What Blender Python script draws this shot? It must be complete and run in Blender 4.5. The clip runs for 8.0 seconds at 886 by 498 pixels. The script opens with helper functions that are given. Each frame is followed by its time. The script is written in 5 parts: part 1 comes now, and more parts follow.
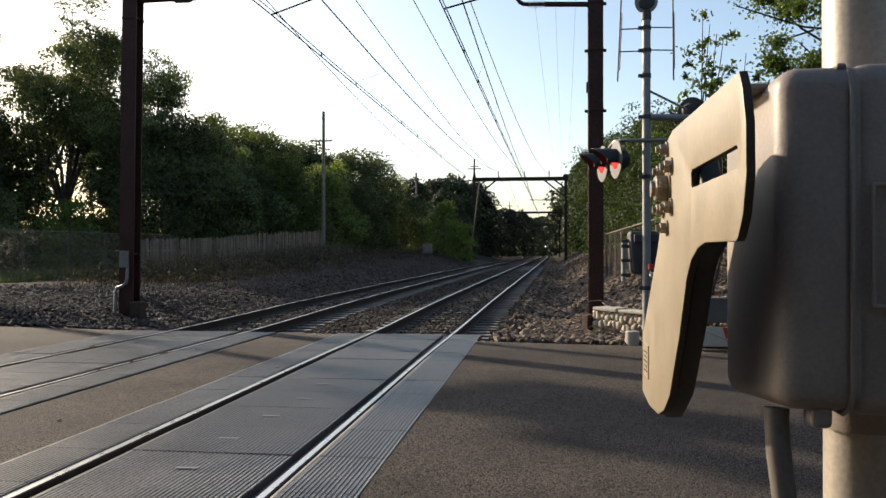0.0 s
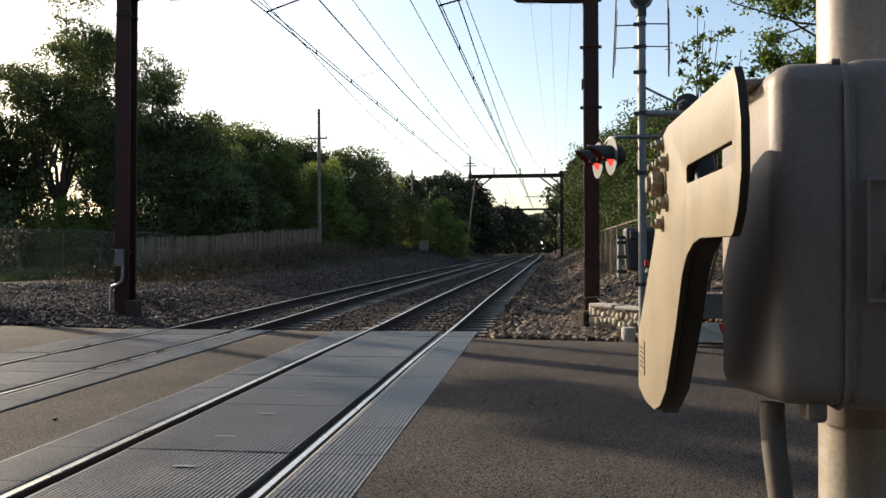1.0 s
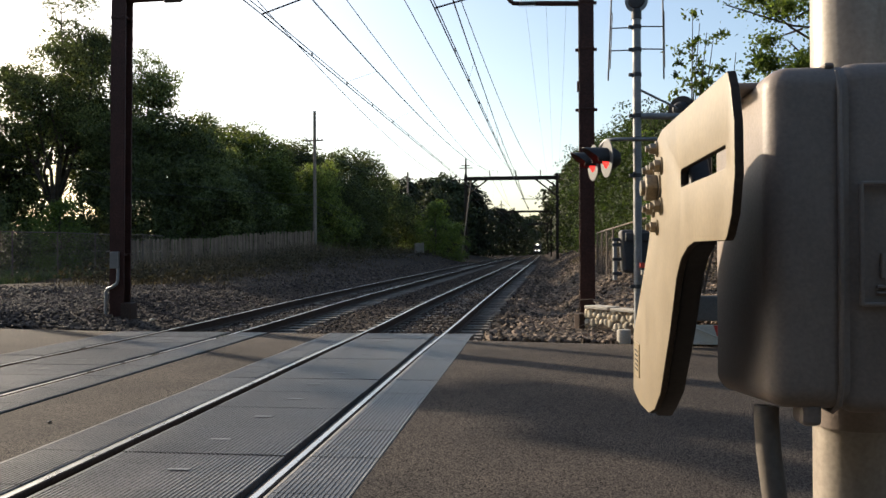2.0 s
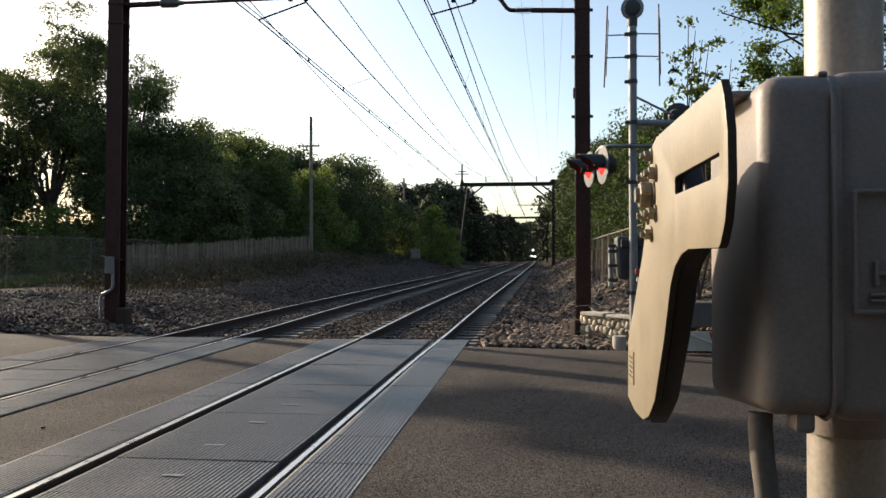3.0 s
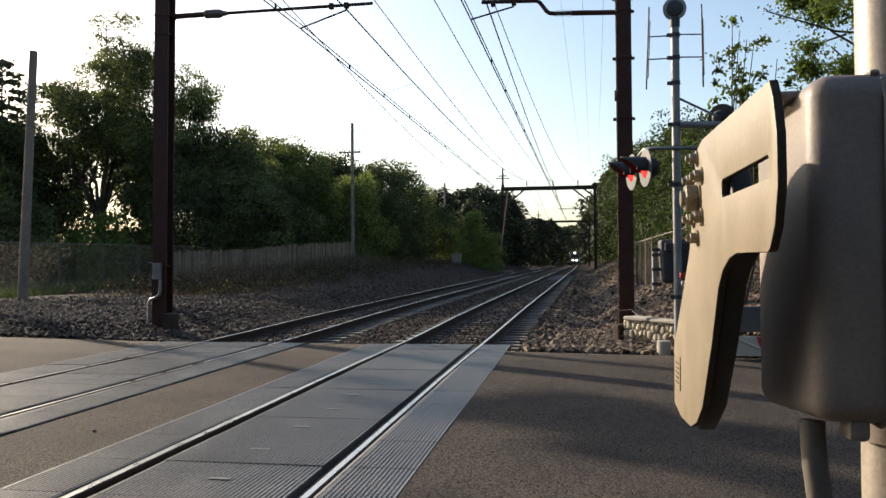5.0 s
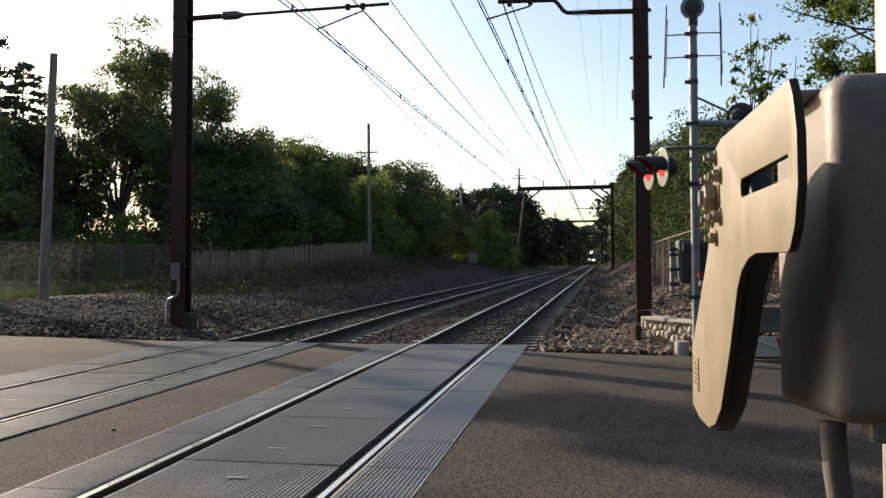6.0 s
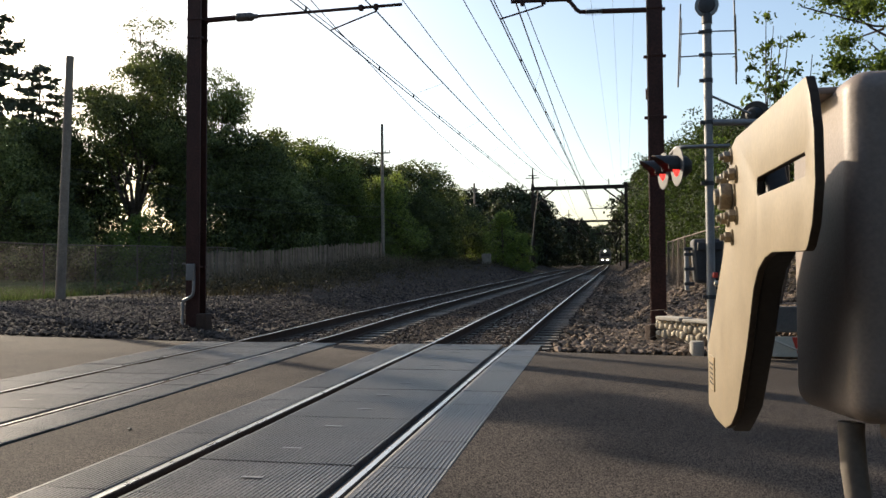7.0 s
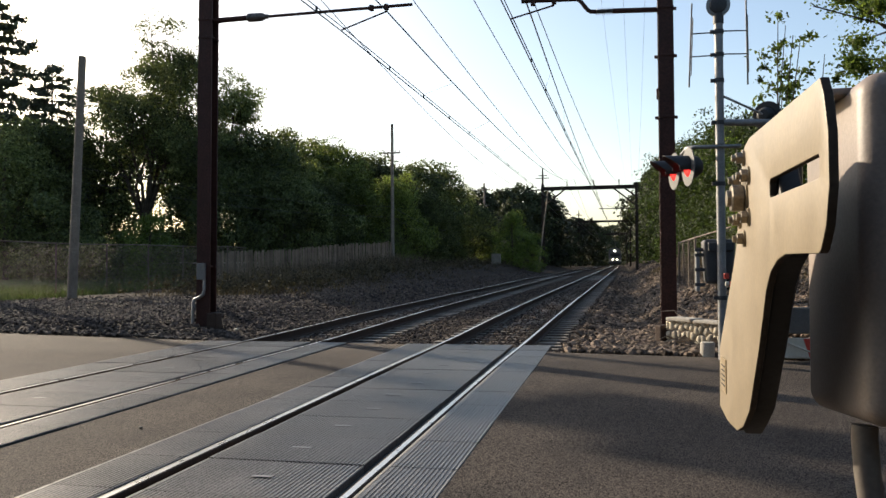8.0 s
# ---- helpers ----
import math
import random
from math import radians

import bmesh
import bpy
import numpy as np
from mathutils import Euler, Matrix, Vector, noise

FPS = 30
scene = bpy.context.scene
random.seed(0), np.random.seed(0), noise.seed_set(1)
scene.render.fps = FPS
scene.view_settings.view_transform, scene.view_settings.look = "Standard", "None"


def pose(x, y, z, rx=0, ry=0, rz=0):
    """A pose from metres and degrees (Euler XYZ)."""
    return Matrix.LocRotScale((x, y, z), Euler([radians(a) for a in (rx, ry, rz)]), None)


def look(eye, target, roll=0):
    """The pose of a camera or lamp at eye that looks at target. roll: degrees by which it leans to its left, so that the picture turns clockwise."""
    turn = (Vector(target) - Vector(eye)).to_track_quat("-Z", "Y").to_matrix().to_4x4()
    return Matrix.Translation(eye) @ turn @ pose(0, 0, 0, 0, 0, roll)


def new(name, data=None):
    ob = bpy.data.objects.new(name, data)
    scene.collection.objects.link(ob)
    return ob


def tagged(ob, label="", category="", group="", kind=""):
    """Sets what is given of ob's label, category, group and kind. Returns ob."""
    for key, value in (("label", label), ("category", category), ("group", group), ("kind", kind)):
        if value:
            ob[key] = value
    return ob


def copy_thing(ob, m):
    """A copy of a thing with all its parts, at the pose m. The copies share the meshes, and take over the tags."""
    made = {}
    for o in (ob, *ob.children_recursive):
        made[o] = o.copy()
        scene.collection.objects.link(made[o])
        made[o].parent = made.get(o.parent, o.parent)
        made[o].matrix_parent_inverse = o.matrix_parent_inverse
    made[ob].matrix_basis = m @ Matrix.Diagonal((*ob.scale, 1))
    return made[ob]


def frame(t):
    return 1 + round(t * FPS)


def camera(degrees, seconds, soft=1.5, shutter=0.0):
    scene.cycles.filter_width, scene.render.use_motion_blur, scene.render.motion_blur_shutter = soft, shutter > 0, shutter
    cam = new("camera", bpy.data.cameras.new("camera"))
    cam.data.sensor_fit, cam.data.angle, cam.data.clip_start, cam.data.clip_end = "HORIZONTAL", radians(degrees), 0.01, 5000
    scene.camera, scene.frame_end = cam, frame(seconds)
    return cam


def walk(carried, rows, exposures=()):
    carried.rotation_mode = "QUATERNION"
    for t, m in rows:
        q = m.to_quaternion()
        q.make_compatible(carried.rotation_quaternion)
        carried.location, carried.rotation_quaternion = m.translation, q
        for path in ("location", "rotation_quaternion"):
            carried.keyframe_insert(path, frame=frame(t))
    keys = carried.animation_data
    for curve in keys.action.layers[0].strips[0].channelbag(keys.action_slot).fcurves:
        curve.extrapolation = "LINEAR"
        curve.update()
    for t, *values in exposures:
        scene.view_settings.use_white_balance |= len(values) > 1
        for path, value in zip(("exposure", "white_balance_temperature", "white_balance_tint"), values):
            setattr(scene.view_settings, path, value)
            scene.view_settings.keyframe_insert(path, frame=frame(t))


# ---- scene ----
EXPO, SKY_STRENGTH, SUN_STRENGTH = 0.64, 0.142, 5.0
# the camera stands by the crossing, hand-held; y runs along the track, z = 0 is the rail top at the crossing
EYE = (0.0, 0.0, 1.47)
cam = camera(57.99, 8.0)
# seconds, sway x, sway z, yaw, pitch, roll
TURNS = [
    (0.0, -0.0032, -0.0035, 7.14, 0.33, 0.0),
    (0.5, -0.0030, -0.0040, 7.02, 0.24, 0.11),
    (1.0, -0.0028, -0.0045, 6.86, 0.13, 0.23),
    (1.5, -0.0024, -0.0032, 6.74, 0.17, 0.30),
    (3.0, 0.0014, -0.0010, 6.27, 0.70, 0.09),
    (3.5, 0.0008, -0.0004, 6.74, 0.93, 0.08),
    (4.0, 0.0, 0.0, 7.40, 1.00, 0.20),
    (4.5, -0.0012, 0.0002, 8.38, 1.02, 0.34),
    (6.0, -0.0026, 0.0008, 10.39, 1.06, 0.43),
    (6.5, -0.0032, 0.0004, 10.92, 1.03, 0.49),
    (7.0, -0.0038, 0.0002, 11.36, 1.08, 0.55),
    (7.5, -0.0050, 0.0010, 11.71, 1.06, 0.45),
    (8.0, -0.0060, 0.0020, 12.05, 1.08, 0.40),
]
walk(cam, [(t, pose(EYE[0] + dx, EYE[1], EYE[2] + dz, 90 + p, r, a)) for t, dx, dz, a, p, r in TURNS],
     exposures=[(0.0, EXPO), (8.0, EXPO)])

# ---------------------------------------------------------------- light
SUN_AZ = 54.5      # degrees to the left of straight ahead
SUN_EL = 20.0
world = bpy.data.worlds.new("sky")
scene.world = world
world.use_nodes = True
wt = world.node_tree
sky = wt.nodes.new("ShaderNodeTexSky")
sky.sky_type, sky.sun_disc = "NISHITA", False
sky.sun_elevation, sky.sun_rotation = radians(SUN_EL), radians(-SUN_AZ)
sky.air_density, sky.dust_density, sky.ozone_density = 1.0, 1.8, 1.0
wt.nodes["Background"].inputs["Strength"].default_value = SKY_STRENGTH
wt.links.new(sky.outputs[0], wt.nodes["Background"].inputs[0])
sun_data = bpy.data.lights.new("sun", "SUN")
sun_data.energy, sun_data.angle, sun_data.color = SUN_STRENGTH, radians(0.5), (1.0, 0.85, 0.66)
sun = new("sun", sun_data)
sd = Vector((-math.sin(radians(SUN_AZ)) * math.cos(radians(SUN_EL)), math.cos(radians(SUN_AZ)) * math.cos(radians(SUN_EL)), math.sin(radians(SUN_EL))))
sun.matrix_world = look(sd * 300, (0, 0, 0))


# ---------------------------------------------------------------- materials
def mat(name, base, rough=0.8, metal=0.0, var=0.25, scale=8.0, bump=0.3, fine=60.0, second=None, spread=0.0, leaf=0.0, spec=0.5, grain=(0.3, 0.7)):
    """A procedural surface: base colour varied at a coarse and a fine scale, with relief; spread varies from piece to piece."""
    m = bpy.data.materials.new(name)
    m.use_nodes = True
    nt = m.node_tree
    n, ln = nt.nodes, nt.links
    b = n["Principled BSDF"]
    b.inputs["Metallic"].default_value = metal
    b.inputs["Specular IOR Level"].default_value = spec
    co = n.new("ShaderNodeTexCoord")
    geo = n.new("ShaderNodeNewGeometry")
    big = n.new("ShaderNodeTexNoise")
    big.inputs["Scale"].default_value, big.inputs["Detail"].default_value = scale, 5
    small = n.new("ShaderNodeTexNoise")
    small.inputs["Scale"].default_value, small.inputs["Detail"].default_value = fine, 3
    for t in (big, small):
        ln.new(geo.outputs["Position"], t.inputs["Vector"])
    ramp = n.new("ShaderNodeValToRGB")
    second = second or tuple(c * (1 - var) for c in base)
    ramp.color_ramp.elements[0].position, ramp.color_ramp.elements[1].position = 0.32, 0.68
    ramp.color_ramp.elements[0].color, ramp.color_ramp.elements[1].color = (*second, 1), (*base, 1)
    ln.new(big.outputs["Fac"], ramp.inputs["Fac"])
    # fine grain scales the colour
    mr = n.new("ShaderNodeMapRange")
    mr.inputs["From Min"].default_value, mr.inputs["From Max"].default_value = grain
    mr.inputs["To Min"].default_value, mr.inputs["To Max"].default_value = 1 - var, 1 + var
    ln.new(small.outputs["Fac"], mr.inputs["Value"])
    mul = n.new("ShaderNodeVectorMath")
    mul.operation = "SCALE"
    ln.new(ramp.outputs["Color"], mul.inputs[0])
    ln.new(mr.outputs[0], mul.inputs["Scale"])
    last = mul.outputs[0]
    if spread:
        info = n.new("ShaderNodeObjectInfo")
        add = n.new("ShaderNodeMath")
        add.operation = "ADD"
        fr = n.new("ShaderNodeMath")
        fr.operation = "FRACT"
        ln.new(info.outputs["Random"], add.inputs[0])
        ln.new(geo.outputs["Random Per Island"], add.inputs[1])
        ln.new(add.outputs[0], fr.inputs[0])
        m2 = n.new("ShaderNodeMapRange")
        m2.inputs["To Min"].default_value, m2.inputs["To Max"].default_value = 1 - spread, 1 + spread
        ln.new(fr.outputs[0], m2.inputs["Value"])
        mul2 = n.new("ShaderNodeVectorMath")
        mul2.operation = "SCALE"
        ln.new(last, mul2.inputs[0])
        ln.new(m2.outputs[0], mul2.inputs["Scale"])
        last = mul2.outputs[0]
    ln.new(last, b.inputs["Base Color"])
    rr = n.new("ShaderNodeMapRange")
    rr.inputs["To Min"].default_value, rr.inputs["To Max"].default_value = max(0.02, rough - 0.12), min(1, rough + 0.12)
    ln.new(big.outputs["Fac"], rr.inputs["Value"])
    ln.new(rr.outputs[0], b.inputs["Roughness"])
    if bump:
        bp = n.new("ShaderNodeBump")
        bp.inputs["Strength"].default_value, bp.inputs["Distance"].default_value = bump, 0.5 / fine
        ln.new(small.outputs["Fac"], bp.inputs["Height"])
        ln.new(bp.outputs[0], b.inputs["Normal"])
    if leaf:
        own = n.new("ShaderNodeObjectInfo")
        tone = n.new("ShaderNodeMapRange")
        tone.inputs["To Min"].default_value, tone.inputs["To Max"].default_value = 0.60, 1.45
        ln.new(own.outputs["Random"], tone.inputs["Value"])
        toned = n.new("ShaderNodeVectorMath")
        toned.operation = "SCALE"
        ln.new(last, toned.inputs[0])
        ln.new(tone.outputs[0], toned.inputs["Scale"])
        last = toned.outputs[0]
        ln.new(last, b.inputs["Base Color"])
        tr = n.new("ShaderNodeBsdfTranslucent")
        mx = n.new("ShaderNodeMixShader")
        mx.inputs[0].default_value = leaf
        sc = n.new("ShaderNodeMixRGB")
        sc.blend_type, sc.inputs[0].default_value, sc.inputs[2].default_value = "MULTIPLY", 1.0, (1.6, 1.6, 0.8, 1)
        ln.new(last, sc.inputs[1])
        ln.new(sc.outputs[0], tr.inputs["Color"])
        ln.new(b.outputs[0], mx.inputs[1])
        ln.new(tr.outputs[0], mx.inputs[2])
        ln.new(mx.outputs[0], n["Material Output"].inputs["Surface"])
    return m


def glow(name, colour, strength):
    m = bpy.data.materials.new(name)
    m.use_nodes = True
    b = m.node_tree.nodes["Principled BSDF"]
    b.inputs["Base Color"].default_value = (*colour, 1)
    b.inputs["Emission Color"].default_value = (*colour, 1)
    b.inputs["Emission Strength"].default_value = strength
    return m


M_ASPHALT = mat("asphalt", (0.074, 0.062, 0.052), 0.95, var=1.0, scale=0.9, fine=105, bump=1.0, second=(0.046, 0.039, 0.034), spec=0.08, grain=(0.40, 0.60))
M_SOIL = mat("soil", (0.050, 0.036, 0.026), 0.95, var=0.6, scale=1.6, fine=9, bump=1.0, grain=(0.38, 0.62), second=(0.022, 0.017, 0.013), spec=0.1)
M_STONE = mat("ballast_stone", (0.088, 0.067, 0.054), 0.9, var=0.4, scale=3, fine=40, bump=0.6, spread=0.9, spec=0.25)
M_RIPRAP = mat("broken_stone", (0.172, 0.128, 0.094), 0.9, var=0.4, scale=2, fine=25, bump=0.6, spread=0.85, spec=0.2)
M_RAIL_TOP = mat("polished_steel", (0.60, 0.58, 0.55), 0.30, 0.9, var=0.10, scale=3, fine=90, bump=0.05)
M_RUST = mat("rusty_steel", (0.070, 0.042, 0.028), 0.85, 0.2, var=0.35, scale=5, fine=50, bump=0.4)
M_RUBBER = mat("crossing_panel", (0.108, 0.102, 0.096), 0.44, var=0.5, scale=1.7, fine=45, bump=0.35, spread=0.28, second=(0.050, 0.048, 0.046), spec=0.5)
M_TIMBER = mat("tie_timber", (0.17, 0.145, 0.12), 0.9, var=0.4, scale=6, fine=40, bump=0.6, spread=0.4)
M_CONCRETE = mat("concrete", (0.42, 0.38, 0.32), 0.9, var=0.2, scale=3, fine=50, bump=0.4)
M_WALLSTONE = mat("wall_stone", (0.50, 0.43, 0.32), 0.9, var=0.2, scale=4, fine=40, bump=0.5, spread=0.25)
M_MORTAR = mat("mortar", (0.22, 0.19, 0.15), 0.95, var=0.25, scale=5, fine=50, bump=0.5)
M_BROWN = mat("brown_painted_steel", (0.058, 0.024, 0.018), 0.6, 0.0, var=0.35, scale=2, fine=30, bump=0.25, spec=0.22)
M_GANTRY = mat("dark_gantry_steel", (0.034, 0.025, 0.019), 0.75, 0.0, var=0.3, scale=1, fine=12, bump=0.1, spec=0.2)
M_GALV = mat("galvanised_steel", (0.24, 0.24, 0.235), 0.45, 0.6, var=0.2, scale=6, fine=60, bump=0.1)
M_ALU = mat("silver_paint", (0.26, 0.26, 0.26), 0.5, 0.3, var=0.2, scale=5, fine=60, bump=0.1)
M_BLACK = mat("black_paint", (0.018, 0.018, 0.018), 0.55, var=0.3, scale=5, fine=50, bump=0.1)
M_GREYBOX = mat("grey_cast_housing", (0.045, 0.045, 0.047), 0.6, var=0.25, scale=5, fine=60, bump=0.2)
M_DISC = mat("grey_disc", (0.10, 0.10, 0.098), 0.6, var=0.15, scale=5, fine=50, bump=0.05)
M_TAN = mat("tan_painted_steel", (0.222, 0.178, 0.118), 0.55, var=0.07, scale=14, fine=130, bump=0.08, second=(0.170, 0.134, 0.086))
M_BOX = mat("cast_aluminium_housing", (0.255, 0.206, 0.172), 0.5, 0.0, var=0.10, scale=5, fine=150, bump=0.16, second=(0.190, 0.155, 0.130))
M_MAST = mat("silver_mast_paint", (0.36, 0.315, 0.265), 0.45, 0.2, var=0.12, scale=6, fine=90, bump=0.1)
M_BOLT = mat("zinc_bolt", (0.30, 0.26, 0.20), 0.38, 0.8, var=0.2, scale=40, fine=200, bump=0.2)
M_CONDUIT = mat("grey_conduit", (0.125, 0.104, 0.086), 0.6, var=0.15, scale=10, fine=90, bump=0.1)
M_WIRE = mat("copper_wire", (0.05, 0.045, 0.04), 0.6, 0.5, var=0.2, scale=3, fine=30, bump=0.0)
M_INSUL = mat("insulator", (0.09, 0.07, 0.06), 0.3, var=0.2, scale=8, fine=40, bump=0.0)
M_WOODPOLE = mat("weathered_pole_wood", (0.22, 0.175, 0.135), 0.9, var=0.3, scale=3, fine=35, bump=0.6)
M_FENCEWOOD = mat("fence_board_wood", (0.25, 0.178, 0.125), 0.9, var=0.3, scale=2, fine=25, bump=0.5, spread=0.3, spec=0.15)
M_LINK = mat("chain_link_wire", (0.15, 0.115, 0.09), 0.7, 0.3, var=0.2, scale=4, fine=40, bump=0.0)
M_BARK = mat("bark", (0.085, 0.062, 0.045), 0.95, var=0.4, scale=3, fine=20, bump=0.9)
M_LEAF = mat("leaf_dark", (0.110, 0.130, 0.060), 0.6, var=0.3, scale=0.3, fine=3, bump=0.0, spread=0.55, leaf=0.48, second=(0.052, 0.066, 0.034), spec=0.25)
M_LEAF_LIGHT = mat("leaf_light", (0.047, 0.068, 0.023), 0.7, var=0.3, scale=0.5, fine=3, bump=0.0, spread=0.5, leaf=0.28, second=(0.026, 0.041, 0.014), spec=0.2)
M_LEAF_FRESH = mat("leaf_fresh", (0.120, 0.165, 0.050), 0.55, var=0.25, scale=0.6, fine=4, bump=0.0, spread=0.4, leaf=0.5, second=(0.085, 0.122, 0.036), spec=0.2)
# shade of the distant wood put into a darker, less translucent leaf colour
M_LEAF_SHADED = mat("leaf_shaded", (0.045, 0.056, 0.028), 0.6, var=0.3, scale=0.2, fine=2, bump=0.0, spread=0.5, leaf=0.15, second=(0.026, 0.034, 0.018), spec=0.2)
M_LEAF_MID = mat("leaf_mid", (0.110, 0.140, 0.046), 0.6, var=0.3, scale=0.3, fine=3, bump=0.0, spread=0.5, leaf=0.48, second=(0.064, 0.086, 0.028), spec=0.25)
M_LAWN = mat("lawn_green", (0.115, 0.150, 0.052), 0.95, var=0.35, scale=0.6, fine=9, bump=0.6, spec=0.1)
M_NEEDLE = mat("needles", (0.060, 0.072, 0.046), 0.7, var=0.3, scale=0.7, fine=4, bump=0.0, spread=0.4, leaf=0.2)
M_GRASS = mat("grass_blades", (0.050, 0.070, 0.022), 0.7, var=0.3, scale=0.5, fine=4, bump=0.0, spread=0.5, leaf=0.3)
M_DRY = mat("dry_weeds", (0.125, 0.096, 0.062), 0.85, var=0.3, scale=0.8, fine=5, bump=0.0, spread=0.6, leaf=0.2)
M_SCRUB = mat("scrub_leaf", (0.080, 0.066, 0.042), 0.8, var=0.3, scale=0.6, fine=4, bump=0.0, spread=0.6, leaf=0.15, spec=0.15)
M_WHITE = mat("white_paint", (0.62, 0.57, 0.46), 0.6, var=0.12, scale=5, fine=50, bump=0.1)
M_RED = mat("red_paint", (0.55, 0.05, 0.03), 0.5, var=0.1, scale=5, fine=50, bump=0.05)
M_LENS = glow("red_lens", (1.0, 0.03, 0.025), 0.6)
M_LAMP = glow("train_lamp", (1.0, 0.88, 0.66), 45.0)
M_TRAIN = mat("train_body_paint", (0.10, 0.10, 0.105), 0.5, 0.2, var=0.2, scale=2, fine=20, bump=0.1)
M_TRAINDARK = mat("train_dark", (0.02, 0.02, 0.022), 0.35, var=0.2, scale=2, fine=20, bump=0.0)
# shade put into a near-black colour for the parts behind the plate
M_SHADE_DARK = mat("shade_dark_steel", (0.022, 0.018, 0.015), 0.6, var=0.2, scale=8, fine=90, bump=0.15)
M_EDGE = mat("dark_brown_edge", (0.062, 0.046, 0.032), 0.7, var=0.2, scale=12, fine=120, bump=0.1, spec=0.2)
M_PLATE = mat("maker_plate", (0.34, 0.27, 0.17), 0.4, 0.5, var=0.2, scale=40, fine=200, bump=0.1)
M_SIDING = mat("house_siding", (0.45, 0.42, 0.37), 0.7, var=0.1, scale=1, fine=20, bump=0.1, spread=0.08)
M_ROOF = mat("roof_shingle", (0.09, 0.08, 0.075), 0.9, var=0.3, scale=1, fine=12, bump=0.4)


# ---------------------------------------------------------------- mesh tools
def mesh_of(bm, name, *mats):
    me = bpy.data.meshes.new(name)
    bm.normal_update()
    bm.to_mesh(me)
    bm.free()
    for m in mats:
        me.materials.append(m)
    return me


def part(name, bm, material, parent=None, label="", m=None, smooth=False):
    me = mesh_of(bm, name, *(material if isinstance(material, (list, tuple)) else [material]))
    if smooth:
        me.shade_smooth()
        me.set_sharp_from_angle(angle=radians(40))
    ob = new(name, me)
    if m is not None:
        ob.matrix_basis = m
    if parent:
        ob.parent = parent
    if label:
        ob["label"] = label
    return ob


def raw(name, verts, faces, material, parent=None, smooth=False):
    me = bpy.data.meshes.new(name)
    me.from_pydata(verts, [], faces)
    me.update()
    me.materials.append(material)
    if smooth:
        me.shade_smooth()
    ob = new(name, me)
    if parent:
        ob.parent = parent
    return ob


def empty(name, m, label, category, group="", kind=""):
    ob = new(name)
    ob.matrix_basis = m
    return tagged(ob, label, category, group, kind)


def box(bm, c, s, bevel=0.0, m=None):
    """A box of size s round c, with rounded edges, into bm."""
    t = bmesh.new()
    bmesh.ops.create_cube(t, size=1)
    for v in t.verts:
        v.co = Vector((v.co.x * s[0], v.co.y * s[1], v.co.z * s[2]))
    if bevel:
        bmesh.ops.bevel(t, geom=t.edges[:], offset=bevel, segments=2, affect="EDGES", profile=0.5)
    for v in t.verts:
        v.co = (m @ v.co if m else v.co) + Vector(c)
    join(bm, t)
    return bm


def join(bm, t):
    me = bpy.data.meshes.new("joint")
    t.to_mesh(me)
    t.free()
    bm.from_mesh(me)
    bpy.data.meshes.remove(me)


def tube(bm, a, b, r0, r1=None, seg=12, caps=True):
    """A round bar from a to b."""
    a, b = Vector(a), Vector(b)
    d = b - a
    t = bmesh.new()
    bmesh.ops.create_cone(t, cap_ends=caps, segments=seg, radius1=r0, radius2=r0 if r1 is None else r1, depth=d.length)
    q = d.to_track_quat("Z", "Y").to_matrix()
    for v in t.verts:
        v.co = q @ v.co + (a + b) / 2
    join(bm, t)
    return bm


def path_tube(bm, pts, r, seg=8, r_end=None):
    """A bent round bar along the points."""
    pts = [Vector(p) for p in pts]
    rings = []
    n = len(pts)
    for i, p in enumerate(pts):
        d = (pts[min(i + 1, n - 1)] - pts[max(i - 1, 0)]).normalized()
        u = d.orthogonal().normalized() if i == 0 else (u - d * u.dot(d)).normalized()
        w = d.cross(u)
        rr = r if r_end is None else r + (r_end - r) * i / (n - 1)
        rings.append([bm.verts.new(p + rr * (math.cos(2 * math.pi * k / seg) * u + math.sin(2 * math.pi * k / seg) * w)) for k in range(seg)])
    for a, b in zip(rings, rings[1:]):
        for k in range(seg):
            bm.faces.new((a[k], a[(k + 1) % seg], b[(k + 1) % seg], b[k]))
    bm.faces.new(rings[0][::-1])
    bm.faces.new(rings[-1])
    return bm


def lathe(bm, profile, seg=20, m=None):
    """Turns a profile of (radius, height) round the z axis."""
    rings = []
    for r, z in profile:
        rings.append([bm.verts.new((m or Matrix()) @ Vector((r * math.cos(2 * math.pi * k / seg), r * math.sin(2 * math.pi * k / seg), z))) for k in range(seg)])
    for a, b in zip(rings, rings[1:]):
        for k in range(seg):
            bm.faces.new((a[k], a[(k + 1) % seg], b[(k + 1) % seg], b[k]))
    bm.faces.new(rings[0][::-1])
    bm.faces.new(rings[-1])
    return bm


